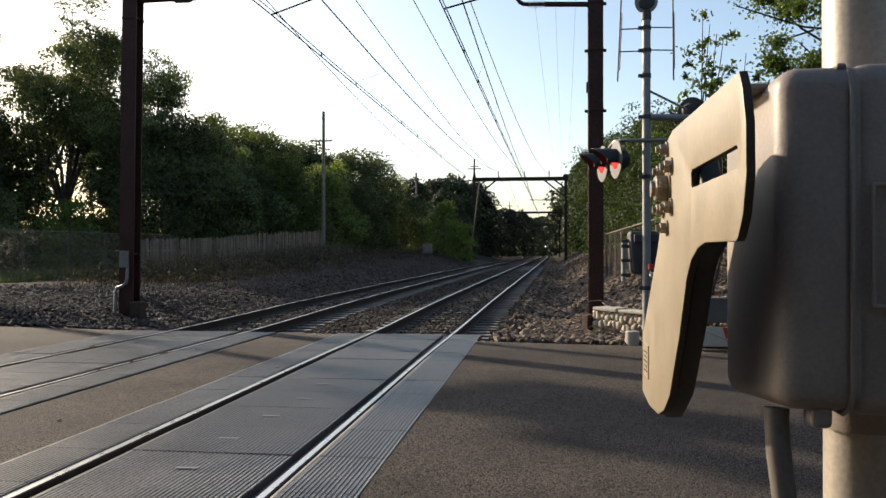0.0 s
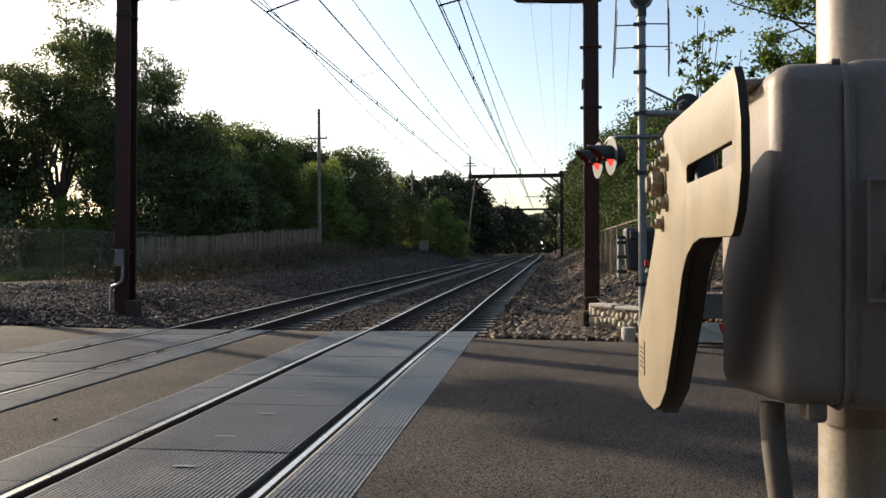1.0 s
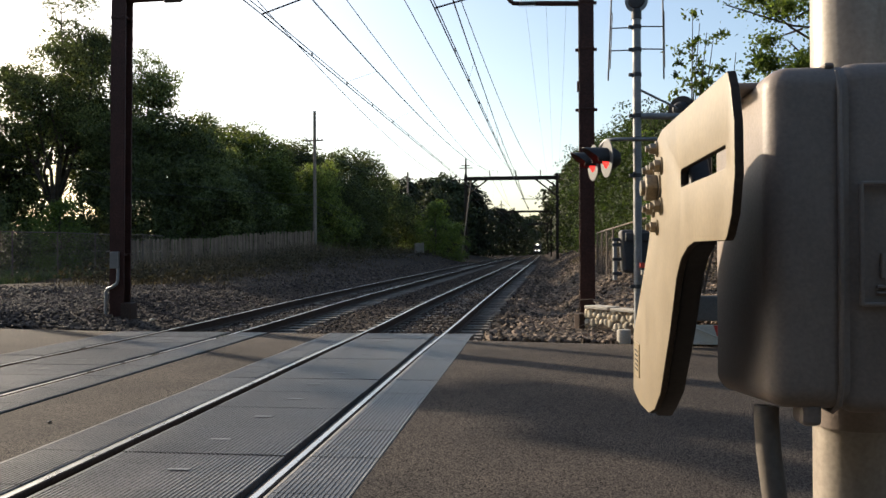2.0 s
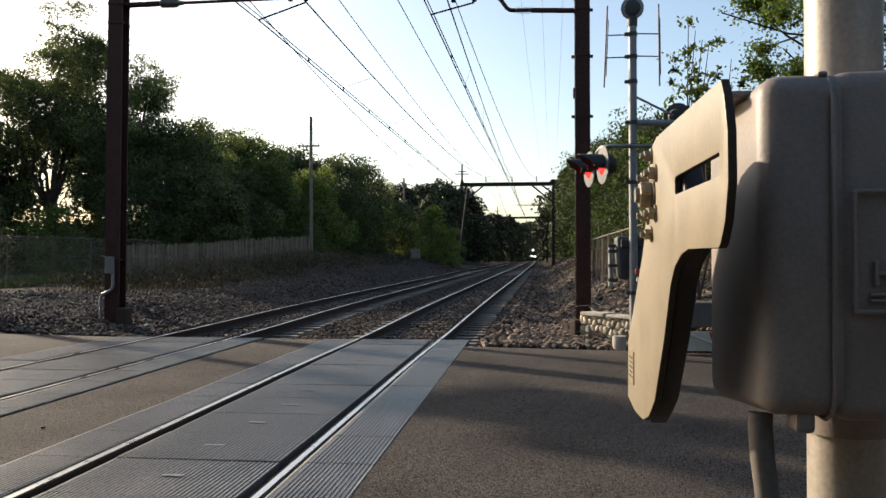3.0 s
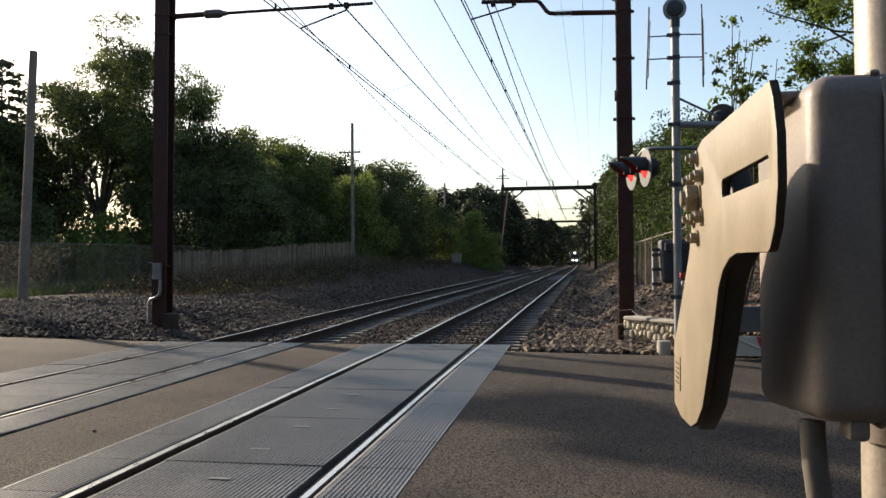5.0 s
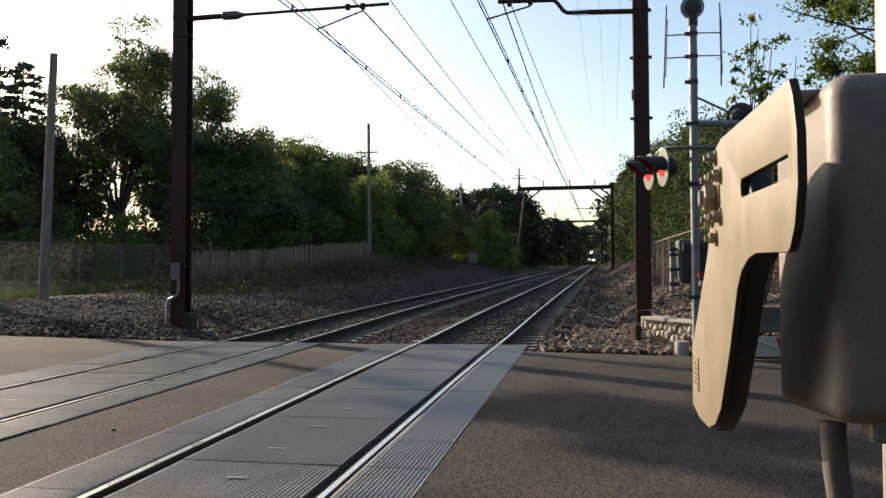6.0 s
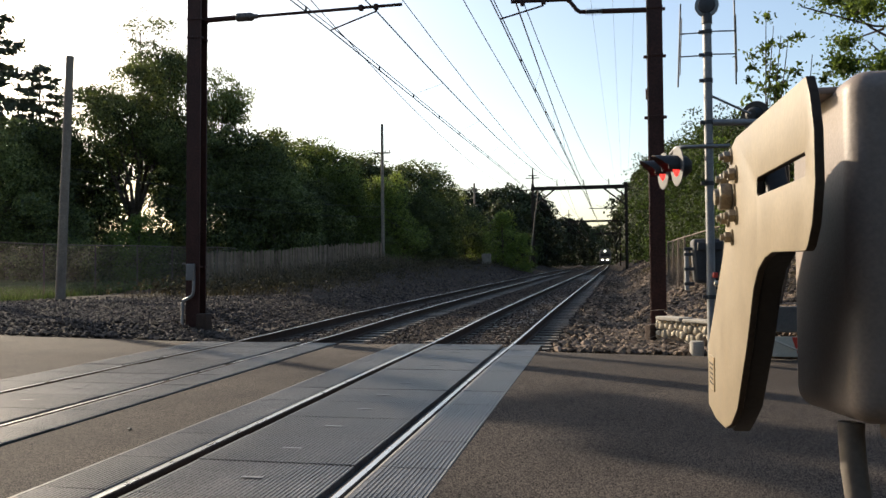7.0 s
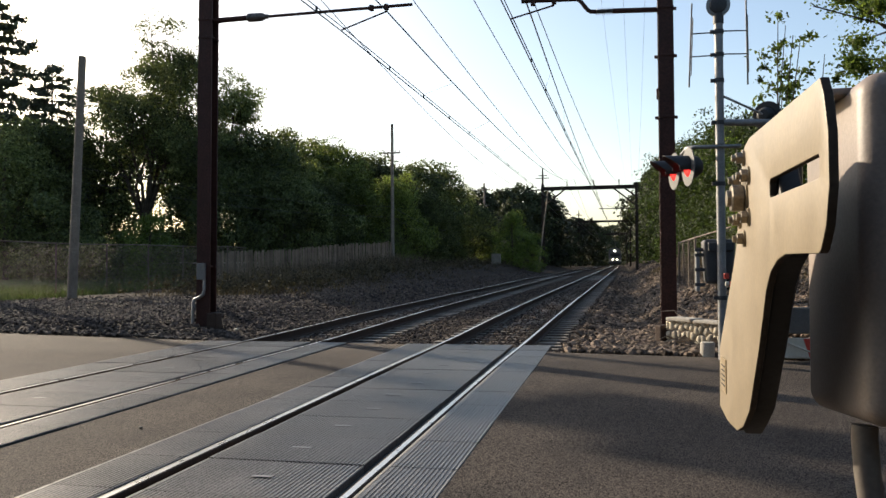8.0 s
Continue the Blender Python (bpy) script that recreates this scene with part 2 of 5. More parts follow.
def prism(bm, outline, axis, lo, hi, bevel=0.0):
    """Pushes an outline (u, v) out along an axis: x takes (y, z), y takes (x, z), z takes (x, y)."""
    def place(u, v, w):
        return {"x": (w, u, v), "y": (u, w, v), "z": (u, v, w)}[axis]
    t = bmesh.new()
    a = [t.verts.new(place(u, v, lo)) for u, v in outline]
    b = [t.verts.new(place(u, v, hi)) for u, v in outline]
    t.faces.new(a)
    t.faces.new(b[::-1])
    n = len(a)
    for i in range(n):
        t.faces.new((a[i], b[i], b[(i + 1) % n], a[(i + 1) % n]))
    bmesh.ops.recalc_face_normals(t, faces=t.faces[:])
    if bevel:
        flat = [e for e in t.edges if len(e.link_faces) == 2 and e.calc_face_angle(0) > 0.5]
        bmesh.ops.bevel(t, geom=flat, offset=bevel, segments=2, affect="EDGES", profile=0.5)
    join(bm, t)
    return bm


def curve(table, v):
    """Smooth value from a table of (place, value)."""
    if v <= table[0][0]:
        return table[0][1]
    for i, ((a, fa), (b, fb)) in enumerate(zip(table, table[1:])):
        if v <= b:
            s0 = (fb - table[i - 1][1]) / (b - table[i - 1][0]) if i else 0
            s1 = (table[i + 2][1] - fa) / (table[i + 2][0] - a) if i + 2 < len(table) else 0
            h, t = b - a, (v - a) / (b - a)
            return (2 * t**3 - 3 * t**2 + 1) * fa + (t**3 - 2 * t**2 + t) * h * s0 + (3 * t**2 - 2 * t**3) * fb + (t**3 - t**2) * h * s1
    return table[-1][1]


def sm(a, b, v):
    t = min(1, max(0, (v - a) / (b - a)))
    return t * t * (3 - 2 * t)


# the line of the two tracks: it bends a little to the right and climbs a little past the crossing
BEND = [(10, 0), (22, 0.25), (41, 0.65), (82, 1.40), (112, 1.85), (200, 2.75), (340, 3.5), (620, 4.2)]
CLIMB = [(13, 0), (22, 0.13), (41, 0.28), (82, 0.50), (112, 0.58), (200, 0.68), (350, 0.7)]
NEAR_X, FAR_X, GAUGE = -2.44, -6.30, 1.505


def bend(y):
    return curve(BEND, y)


def climb(y):
    return curve(CLIMB, y)


def road_edge(x):
    return 13.25 - 0.155 * x


def ground_z(x, y):
    """Height of the ground sheet."""
    c = climb(y)
    x0 = x - bend(y)
    bed = c - 0.21
    beyond = sm(0.0, 1.6, y - road_edge(x))
    if x0 > -0.9:                       # ditch and bank on the near side
        up = curve([(-0.9, -0.21), (0.0, -0.42), (0.5, -0.40), (1.3, 0.12), (3.0, 0.95), (6.0, 2.0), (12, 2.9), (30, 3.6)], x0)
        far = sm(13, 26, y)
        flat = curve([(-0.9, -0.1), (0.5, -0.08), (1.3, 0.30), (3, 0.55), (6, 0.9), (12, 1.3), (30, 2.0)], x0)
        behind = sm(-0.05, 0.35, (y - 15.80) + 1.19 * (x - 0.93)) if x > 0.93 else sm(15.4, 19, y)
        h = c + up * far + (flat * behind - 0.06 * (1 - behind)) * (1 - far)
    elif x0 < -8.0:                     # shoulder and verge on the far side
        h = c + curve([(-60, 0.7), (-40, 0.3), (-26, 0.10), (-20, 0.16), (-14, 0.22), (-10.5, 0.18), (-8.0, -0.19)], x0)
        h += 0.7 * sm(28, 60, y) * sm(-9.5, -13, x0) * (1 - sm(-18, -24, x0)) * (1 - sm(110, 150, y))
    else:
        h = bed
    if abs(x0) > 9:
        h += 0.10 * noise.noise((x * 0.25, y * 0.25, 3.0)) * beyond
    if y > 250:
        h += 9 * sm(420, 800, y)
    return h * beyond - 0.012 * (1 - beyond)


# ---------------------------------------------------------------- ground, road, tracks
def build_ground():
    xs = [-2500, -900, -400, -200, -120, -80, -60, -48, -40, -34] + [-30 + 1.0 * i for i in range(17)] + [-13.5 + 0.5 * i for i in range(46)] + [10 + 2 * i for i in range(10)] + [34, 42, 60, 90, 150, 300, 800, 2500]
    ys = [-2500, -600, -200, -60, -20, -8, 0, 6, 9] + [10 + 0.5 * i for i in range(40)] + [30 + 1.5 * i for i in range(20)] + [60 + 5 * i for i in range(30)] + [220, 250, 300, 350, 420, 500, 600, 800, 1300, 2600]
    verts = [(x, y, ground_z(x, y) - (0.05 if y < road_edge(x) + 0.6 else 0)) for y in ys for x in xs]
    w = len(xs)
    faces = [(j * w + i, j * w + i + 1, (j + 1) * w + i + 1, (j + 1) * w + i) for j in range(len(ys) - 1) for i in range(w - 1)]
    ob = raw("ground", verts, faces, M_SOIL, smooth=True)
    tagged(ob, "dark brown soil bank beside the railway line", "ground", kind="structure")


PAN_END = 14.45


def build_road():
    rng = random.Random(4)
    for lo, hi in ((-60.0, -7.86), (-4.90, -3.77), (-1.115, 40.0)):
        xs = [lo + (hi - lo) * i / 60 for i in range(61)]
        top, faces = [], []
        for x in xs:
            inner = lo > -10 and hi < 0
            e = PAN_END - 0.1 if inner else road_edge(x)
            e += 0.05 * noise.noise((x * 3.1, 0.4, 2.0)) + 0.10 * noise.noise((x * 0.8, 7.4, 2.0))
            for y in (-30.0, -6, 0, 4, 7, 10, 12, e, e + 0.10):
                z = -0.006 + 0.006 * noise.noise((x * 0.7, y * 0.7, 1.0))
                top.append((x, y, z if y != e + 0.10 else -0.16))
        for i in range(60):
            for j in range(8):
                a = i * 9 + j
                faces.append((a, a + 9, a + 10, a + 1))
        ob = raw("road", top, faces, M_ASPHALT, smooth=True)
        tagged(ob, "worn brown-grey asphalt road across the tracks", "road", kind="structure")


def rail_profile():
    h, f, b = 0.035, 0.009, 0.07
    return [(-b, -0.172), (b, -0.172), (b, -0.160), (f, -0.145), (f, -0.040), (h, -0.030), (h, -0.006), (h - 0.013, 0.0), (-h + 0.013, 0.0), (-h, -0.006), (-h, -0.030), (-f, -0.040), (-f, -0.145), (-b, -0.160)]


def build_rails():
    prof = rail_profile()
    ys = [-14, 0, 6, 10] + [12 + 2 * i for i in range(20)] + [55 + 6 * i for i in range(60)] + [440, 520, 620]
    for cx, lab in ((NEAR_X, "nearer"), (FAR_X, "farther")):
        for side in (-1, 1):
            bm = bmesh.new()
            rings = []
            for y in ys:
                x, z = cx + side * GAUGE / 2 + bend(y), climb(y) + 0.004
                rings.append([bm.verts.new((x + u, y, z + v)) for u, v in prof])
            n = len(prof)
            for a, b in zip(rings, rings[1:]):
                for k in range(n):
                    f = bm.faces.new((a[k], a[(k + 1) % n], b[(k + 1) % n], b[k]))
                    f.material_index = 1 if k == 7 else 0
            bm.faces.new(rings[0])
            bmesh.ops.recalc_face_normals(bm, faces=bm.faces[:])
            ob = part("rail", bm, [M_RUST, M_RAIL_TOP])
            tagged(ob, "steel rail with polished top and rusty brown sides", "rail", "running rails")


def build_ties():
    bm = bmesh.new()
    box(bm, (0, 0, 0), (2.6, 0.23, 0.16), 0.012)
    me = mesh_of(bm, "tie", M_TIMBER)
    rng = random.Random(5)
    for cx in (NEAR_X, FAR_X):
        y = PAN_END + 0.35
        while y < 75:
            ob = new("railway_tie", me)
            ob.matrix_basis = pose(cx + bend(y) + rng.uniform(-0.05, 0.05), y, climb(y) - 0.172 - 0.08, 0, 0, rng.uniform(-1, 1))
            tagged(ob, "weathered grey-brown timber railway tie in ballast", "railway tie", "railway ties")
            y += 0.53


def panel_mesh(w, l, grooved=True):
    """A crossing panel with fine ribs running along the track."""
    bm = bmesh.new()
    n = int(w / 0.034)
    outline = [(-w / 2, -0.10), (-w / 2, -0.006), (-w / 2 + 0.006, 0)]
    x = -w / 2 + 0.02
    step = (w - 0.04) / n
    for i in range(n):
        a = x + i * step
        outline += [(a, 0.0), (a + step * 0.52, 0.0), (a + step * 0.60, -0.006), (a + step * 0.92, -0.006)]
    outline += [(w / 2 - 0.012, 0.0), (w / 2 - 0.006, 0), (w / 2, -0.006), (w / 2, -0.10)]
    prism(bm, outline, "y", -l / 2, l / 2)
    return bm


def build_panels():
    rng = random.Random(9)
    length = 0.88
    for cx, tilt in ((NEAR_X, 0), (FAR_X, 0)):
        r = GAUGE / 2
        spans = [(-r + 0.125, r - 0.125), (-r - 0.575, -r - 0.074), (r + 0.074, r + 0.575)]
        if cx == FAR_X:
            spans[1] = (-r - 0.78, -r - 0.074)
        crossing = empty("track_crossing", pose(cx, 0, 0), "grey ribbed rubber crossing panels between the rails", "level crossing", "crossings")
        for lo, hi in spans:
            me = mesh_of(panel_mesh(hi - lo, length - 0.012), "panel", M_RUBBER)
            for i in range(24):
                y = PAN_END - length * (i + 0.5)
                ob = new("panel", me)
                ob.parent = crossing
                ob.matrix_basis = pose((lo + hi) / 2, y, rng.uniform(-0.003, 0.003), rng.uniform(-0.1, 0.1), rng.uniform(-0.15, 0.15), rng.uniform(-0.05, 0.05))
        # lifting plates in the middle of each centre panel
        for i in range(24):
            bm = bmesh.new()
            box(bm, (0, 0, 0), (0.16, 0.04, 0.004), 0.001)
            ob = part("lifting_plate", bm, M_GALV, crossing)
            ob.matrix_basis = pose(rng.uniform(-0.05, 0.05), PAN_END - length * (i + 0.5), 0.004)
        # dark filler in the flangeway
        for s in (-1, 1):
            bm = bmesh.new()
            box(bm, (s * (r - 0.085), PAN_END - 10.5, -0.075), (0.07, 21.0, 0.05))
            part("flangeway_filler", bm, M_BLACK, crossing)
            bm = bmesh.new()
            box(bm, (s * (r + 0.055), PAN_END - 10.5, -0.032), (0.028, 21.0, 0.05), 0.006)
            part("flangeway_seal", bm, M_CONCRETE, crossing)


STONES = []
for k in range(6):
    bm = bmesh.new()
    bmesh.ops.create_icosphere(bm, subdivisions=1, radius=1)
    rr = random.Random(40 + k)
    for v in bm.verts:
        v.co *= rr.uniform(0.55, 1.18)
        v.co.z *= 0.5
        v.co.y *= 0.72
    STONES.append(([tuple(v.co) for v in bm.verts], [tuple(v.index for v in f.verts) for f in bm.faces]))
    bm.free()


def scatter(name, spots, material, label, category):
    """Many loose stones as one mesh: spots are (x, y, z, size)."""
    rng = np.random.default_rng(7)
    vs, fs, base = [], [], 0
    for x, y, z, s in spots:
        v, f = STONES[rng.integers(6)]
        v = np.array(v) * s
        q = np.array(Euler((rng.uniform(-0.6, 0.6), rng.uniform(-0.6, 0.6), rng.uniform(0, 6.3))).to_matrix())
        vs.append(v @ q.T + (x, y, z))
        fs.extend(tuple(i + base for i in t) for t in f)
        base += len(v)
    ob = raw(name, np.concatenate(vs).tolist(), fs, material)
    return tagged(ob, label, category, kind="stuff")


def build_ballast():
    rng = random.Random(11)
    spots = []
    # between and beside the tracks
    for _ in range(22000):
        y = 14.6 + 45 * rng.random() ** 2.0
        x0 = rng.uniform(-8.6, -0.5)
        near_tie = any(abs(x0 - c) < 1.28 for c in (NEAR_X, FAR_X))
        in_gauge = any(abs(x0 - c) < 0.62 for c in (NEAR_X, FAR_X))
        z = climb(y) - (0.160 if in_gauge else 0.222 if near_tie else 0.185 + 0.03 * rng.random())
        if near_tie and any(abs(x0 - c - s * GAUGE / 2) < 0.2 for c in (NEAR_X, FAR_X) for s in (-1, 1)):
            continue
        if near_tie and rng.random() < 0.15:
            continue
        spots.append((x0 + bend(y), y, z, rng.uniform(0.03, 0.06)))
    # far shoulder
    for _ in range(26000):
        y = 13.6 + 14 * rng.random() ** 1.35
        x = rng.uniform(-24, -7.9)
        if y < road_edge(x) + 0.25:
            continue
        if x < -19 and rng.random() < (-19 - x) / 5:
            continue
        if y > 21 and rng.random() < (y - 21) / 6:
            continue
        spots.append((x, y, ground_z(x, y) + 0.01, rng.uniform(0.035, 0.085)))
    for _ in range(3500):
        y = 28 + 60 * rng.random() ** 1.2
        x = bend(y) + rng.uniform(-10.2, -8.0)
        spots.append((x, y, ground_z(x, y), rng.uniform(0.04, 0.11)))
    for _ in range(5200):                   # thin gravel and debris on the verge beside the far track
        y = 19 + 32 * rng.random() ** 1.3
        x = bend(y) - 8.0 - 6.0 * rng.random() ** 1.5
        spots.append((x, y, ground_z(x, y) + 0.005, rng.uniform(0.025, 0.07)))
    scatter("ballast", spots, M_STONE, "grey crushed-stone ballast along the tracks", "ballast")
    spots = []
    for _ in range(15000):
        y = 12.6 + 40 * rng.random() ** 2.2
        x = rng.uniform(-0.95, 7.5)
        if y < road_edge(x) + 0.2 or (0.75 < x < 2.2 and abs((y - 15.75) + 1.19 * (x - 0.93)) < 0.3):
            continue
        spots.append((x + bend(y), y, ground_z(x + bend(y), y) + 0.01, rng.uniform(0.03, 0.07) if rng.random() < 0.4 else rng.uniform(0.07, 0.15)))
    for _ in range(9000):
        y = 24 + 80 * rng.random() ** 1.3
        x = rng.uniform(-0.9, 7.0)
        spots.append((x + bend(y), y, ground_z(x + bend(y), y), rng.uniform(0.05, 0.17)))
    for _ in range(2600):                   # thick round the pole and the wall
        y, x = rng.uniform(13.3, 19.5), rng.uniform(-0.2, 4.0)
        if y < road_edge(x) + 0.2 or (0.75 < x < 2.2 and abs((y - 15.75) + 1.19 * (x - 0.93)) < 0.3):
            continue
        spots.append((x, y, ground_z(x, y) + 0.02, rng.uniform(0.05, 0.13)))
    for _ in range(240):
        y, x = 13.4 + 20 * rng.random() ** 1.4, rng.uniform(0.3, 4.5)
        if y < road_edge(x) + 0.3 or (0.75 < x < 2.2 and abs((y - 15.75) + 1.19 * (x - 0.93)) < 0.4):
            continue
        spots.append((x + bend(y), y, ground_z(x + bend(y), y) + 0.02, rng.uniform(0.10, 0.16)))
    scatter("broken_stone_bank", spots, M_RIPRAP, "loose brown broken stones covering the bank", "stone bank")


# ---------------------------------------------------------------- overhead line
def h_beam(bm, c, w, d, z0, z1, t=0.02):
    """An H section: the flanges face along y."""
    x, y = c
    f = t * 1.6
    out = [(-w / 2, -d / 2), (w / 2, -d / 2), (w / 2, -d / 2 + f), (t / 2, -d / 2 + f), (t / 2, d / 2 - f), (w / 2, d / 2 - f), (w / 2, d / 2), (-w / 2, d / 2), (-w / 2, d / 2 - f), (-t / 2, d / 2 - f), (-t / 2, -d / 2 + f), (-w / 2, -d / 2 + f)]
    prism(bm, [(x + u, y + v) for u, v in out], "z", z0, z1, 0.004)


def insulator(bm, a, b, r, n):
    """A ribbed insulator: sheds along a core, in one turned shape."""
    a, b = Vector(a), Vector(b)
    ln = (b - a).length
    prof = [(r * 0.5, 0)]
    for i in range(n):
        z = ln * (i + 0.25) / n
        prof += [(r * 0.5, z), (r, z + ln / n * 0.22), (r * 0.9, z + ln / n * 0.36), (r * 0.5, z + ln / n * 0.5)]
    prof.append((r * 0.5, ln))
    m = Matrix.Translation(a) @ (b - a).to_track_quat("Z", "Y").to_matrix().to_4x4()
    lathe(bm, prof, 12, m)


def band(pole, h, w):
    bm = bmesh.new()
    box(bm, (0, 0, h), (w, w + 0.02, 0.045), 0.006)
    p = part("band", bm, M_BROWN, pole)
    for s in (-1, 1):
        bm = bmesh.new()
        box(bm, (s * (w / 2 + 0.03), 0, h), (0.07, 0.06, 0.06), 0.008)
        part("band_lug", bm, M_BROWN, p)


def build_left_pole():
    pole = empty("catenary_pole", pose(-9.36, 17.2, 0.36, 0, 0.6, 0), "dark brown steel catenary pole with bracket arm and grey conduit", "catenary pole", "catenary poles")
    bm = bmesh.new()
    h_beam(bm, (0, 0), 0.34, 0.34, -0.5, 9.6, 0.025)
    part("column", bm, M_BROWN, pole)
    for h in (1.1, 6.45, 6.88, 7.6):
        band(pole, h, 0.36)
    bm = bmesh.new()
    tube(bm, (0.18, 0, 6.88), (1.02, 0, 6.90), 0.062, seg=12)
    part("arm_root", bm, M_BROWN, pole)
    bm = bmesh.new()
    lathe(bm, [(0.06, 0), (0.10, 0.03), (0.10, 0.36), (0.075, 0.42), (0.055, 0.46), (0.055, 0.52), (0.03, 0.56)], 14, pose(0.98, 0, 6.90, 0, 90, 0))
    part("insulator", bm, M_INSUL, pole)
    bm = bmesh.new()
    tube(bm, (1.5, 0, 6.90), (4.95, 0, 6.96), 0.036, seg=10)
    part("bracket_arm", bm, M_BROWN, pole)
    for x in (4.0, 4.35):
        bm = bmesh.new()
        box(bm, (x, 0, 6.94), (0.10, 0.10, 0.13), 0.015)
        part("clamp", bm, M_BROWN, pole)
    # earthing box and conduit on the side to the road
    bm = bmesh.new()
    box(bm, (-0.02, -0.22, 0.98), (0.20, 0.09, 0.38), 0.015)
    b = part("junction_box", bm, M_GALV, pole, "grey metal junction box")
    bm = bmesh.new()
    path_tube(bm, [(0.06, -0.22, 0.80), (0.06, -0.23, 0.55), (0.04, -0.23, 0.45), (-0.06, -0.23, 0.38), (-0.18, -0.23, 0.33), (-0.22, -0.23, 0.24), (-0.22, -0.23, -0.3)], 0.035, 10)
    part("conduit", bm, M_ALU, pole, "pale grey bent conduit", smooth=True)
    bm = bmesh.new()
    box(bm, (0.26, -0.1, -0.16), (0.24, 0.3, 0.36), 0.02)
    part("footing", bm, M_RUST, pole)


def build_right_pole():
    pole = empty("catenary_pole", pose(1.10, 17.2, 0.44), "dark brown steel catenary pole behind the stone wall", "catenary pole", "catenary poles")
    bm = bmesh.new()
    h_beam(bm, (0, 0), 0.31, 0.30, -0.5, 9.6, 0.025)
    part("column", bm, M_BROWN, pole)
    for h in (4.05, 5.33, 6.32, 6.6):
        band(pole, h, 0.325)
    bm = bmesh.new()
    box(bm, (-0.17, 0, 4.55), (0.05, 0.1, 0.22), 0.01)
    part("pole_plate", bm, M_BROWN, pole)
    bm = bmesh.new()
    tube(bm, (-0.14, 0, 6.32), (-1.08, 0, 6.36), 0.055, seg=12)
    part("arm_root", bm, M_BROWN, pole)
    bm = bmesh.new()
    insulator(bm, (-1.05, 0, 6.36), (-1.42, 0, 6.37), 0.085, 9)
    part("insulator", bm, M_INSUL, pole)
    bm = bmesh.new()
    path_tube(bm, [(-1.40, 0, 6.37), (-1.53, 0, 6.38), (-1.60, 0, 6.43), (-1.74, 0, 6.62), (-1.82, 0, 6.67), (-3.0, 0, 6.71)], 0.045, 10)
    part("bracket_arm", bm, M_BROWN, pole)
    for x in (-2.3, -2.75):
        bm = bmesh.new()
        box(bm, (x, 0, 6.66), (0.10, 0.10, 0.13), 0.015)
        part("clamp", bm, M_BROWN, pole)


def wire(a, b, sag=0.0, r=0.012, label="thin dark overhead line wire", n=14):
    a, b = Vector(a), Vector(b)
    bm = bmesh.new()
    path_tube(bm, [a.lerp(b, i / n) - Vector((0, 0, 4 * sag * (i / n) * (1 - i / n))) for i in range(n + 1)], r, 5)
    return tagged(part("overhead_wire", bm, M_WIRE), label, "overhead wire", "overhead wires")


GANTRIES = [100.0, 184.0, 268.0, 352.0, 436.0]


def build_gantry(y):
    b, c = bend(y), climb(y)
    g = empty("gantry", pose(b, y, c), "dark steel overhead line gantry spanning both tracks", "gantry", "gantries")
    zb = 10.2
    for x in (-10.25, 1.1):
        bm = bmesh.new()
        h_beam(bm, (x, 0), 0.36, 0.36, -0.8, zb + 0.55, 0.03)
        part("leg", bm, M_GANTRY, g)
    bm = bmesh.new()
    prism(bm, [(-0.12, -0.24), (0.12, -0.24), (0.12, -0.16), (0.02, -0.14), (0.02, 0.14), (0.12, 0.16), (0.12, 0.24), (-0.12, 0.24), (-0.12, 0.16), (-0.02, 0.14), (-0.02, -0.14), (-0.12, -0.16)], "x", -10.5, 1.4)
    for v in bm.verts:
        v.co.z += zb
    part("beam", bm, M_GANTRY, g)
    for i in range(9):
        bm = bmesh.new()
        box(bm, (-9.6 + i * 1.27, 0, zb), (0.03, 0.22, 0.30))
        part("stiffener", bm, M_GANTRY, g)
    for x, s in ((-10.1, 1), (0.95, -1)):
        for d in (2.2, 1.1):
            bm = bmesh.new()
            tube(bm, (x, 0, zb - d), (x + s * d * 1.15, 0, zb - 0.15), 0.10, seg=8)
            part("knee_brace", bm, M_GANTRY, g)
    for x in (-7.25, -4.0, -0.95):
        bm = bmesh.new()
        insulator(bm, (x, 0, zb + 0.28), (x, 0, zb + 0.98), 0.10, 5)
        part("post_insulator", bm, M_INSUL, g)
    for x0, x1 in ((-10.1, -7.2), (0.95, -3.4)):
        bm = bmesh.new()
        tube(bm, (x0, 0, 7.50), (x1, 0, 7.60), 0.05, seg=8)
        arm = part("bracket_arm", bm, M_GANTRY, g)
        bm = bmesh.new()
        tube(bm, ((x0 + x1) / 2, 0, 7.55), ((x0 + x1) / 2 + (x1 - x0) * 0.3, 0, 8.0), 0.02, seg=6)
        part("stay", bm, M_GANTRY, arm)
    bm = bmesh.new()
    tube(bm, (-10.25, 0, zb + 0.5), (-10.25, 0, zb + 2.6), 0.13, 0.09, seg=8)
    top = part("pole_top", bm, M_GANTRY, g)
    bm = bmesh.new()
    tube(bm, (-10.25, 0, zb - 0.12), (-12.0, 0, zb - 0.15), 0.07, seg=8)
    part("feeder_bracket", bm, M_GANTRY, g)
    for z, w in ((1.35, 1.7), (1.65, 1.1)):
        bm = bmesh.new()
        box(bm, (-10.25, 0, zb + z), (w, 0.12, 0.11), 0.01)
        part("crossarm", bm, M_GANTRY, top)


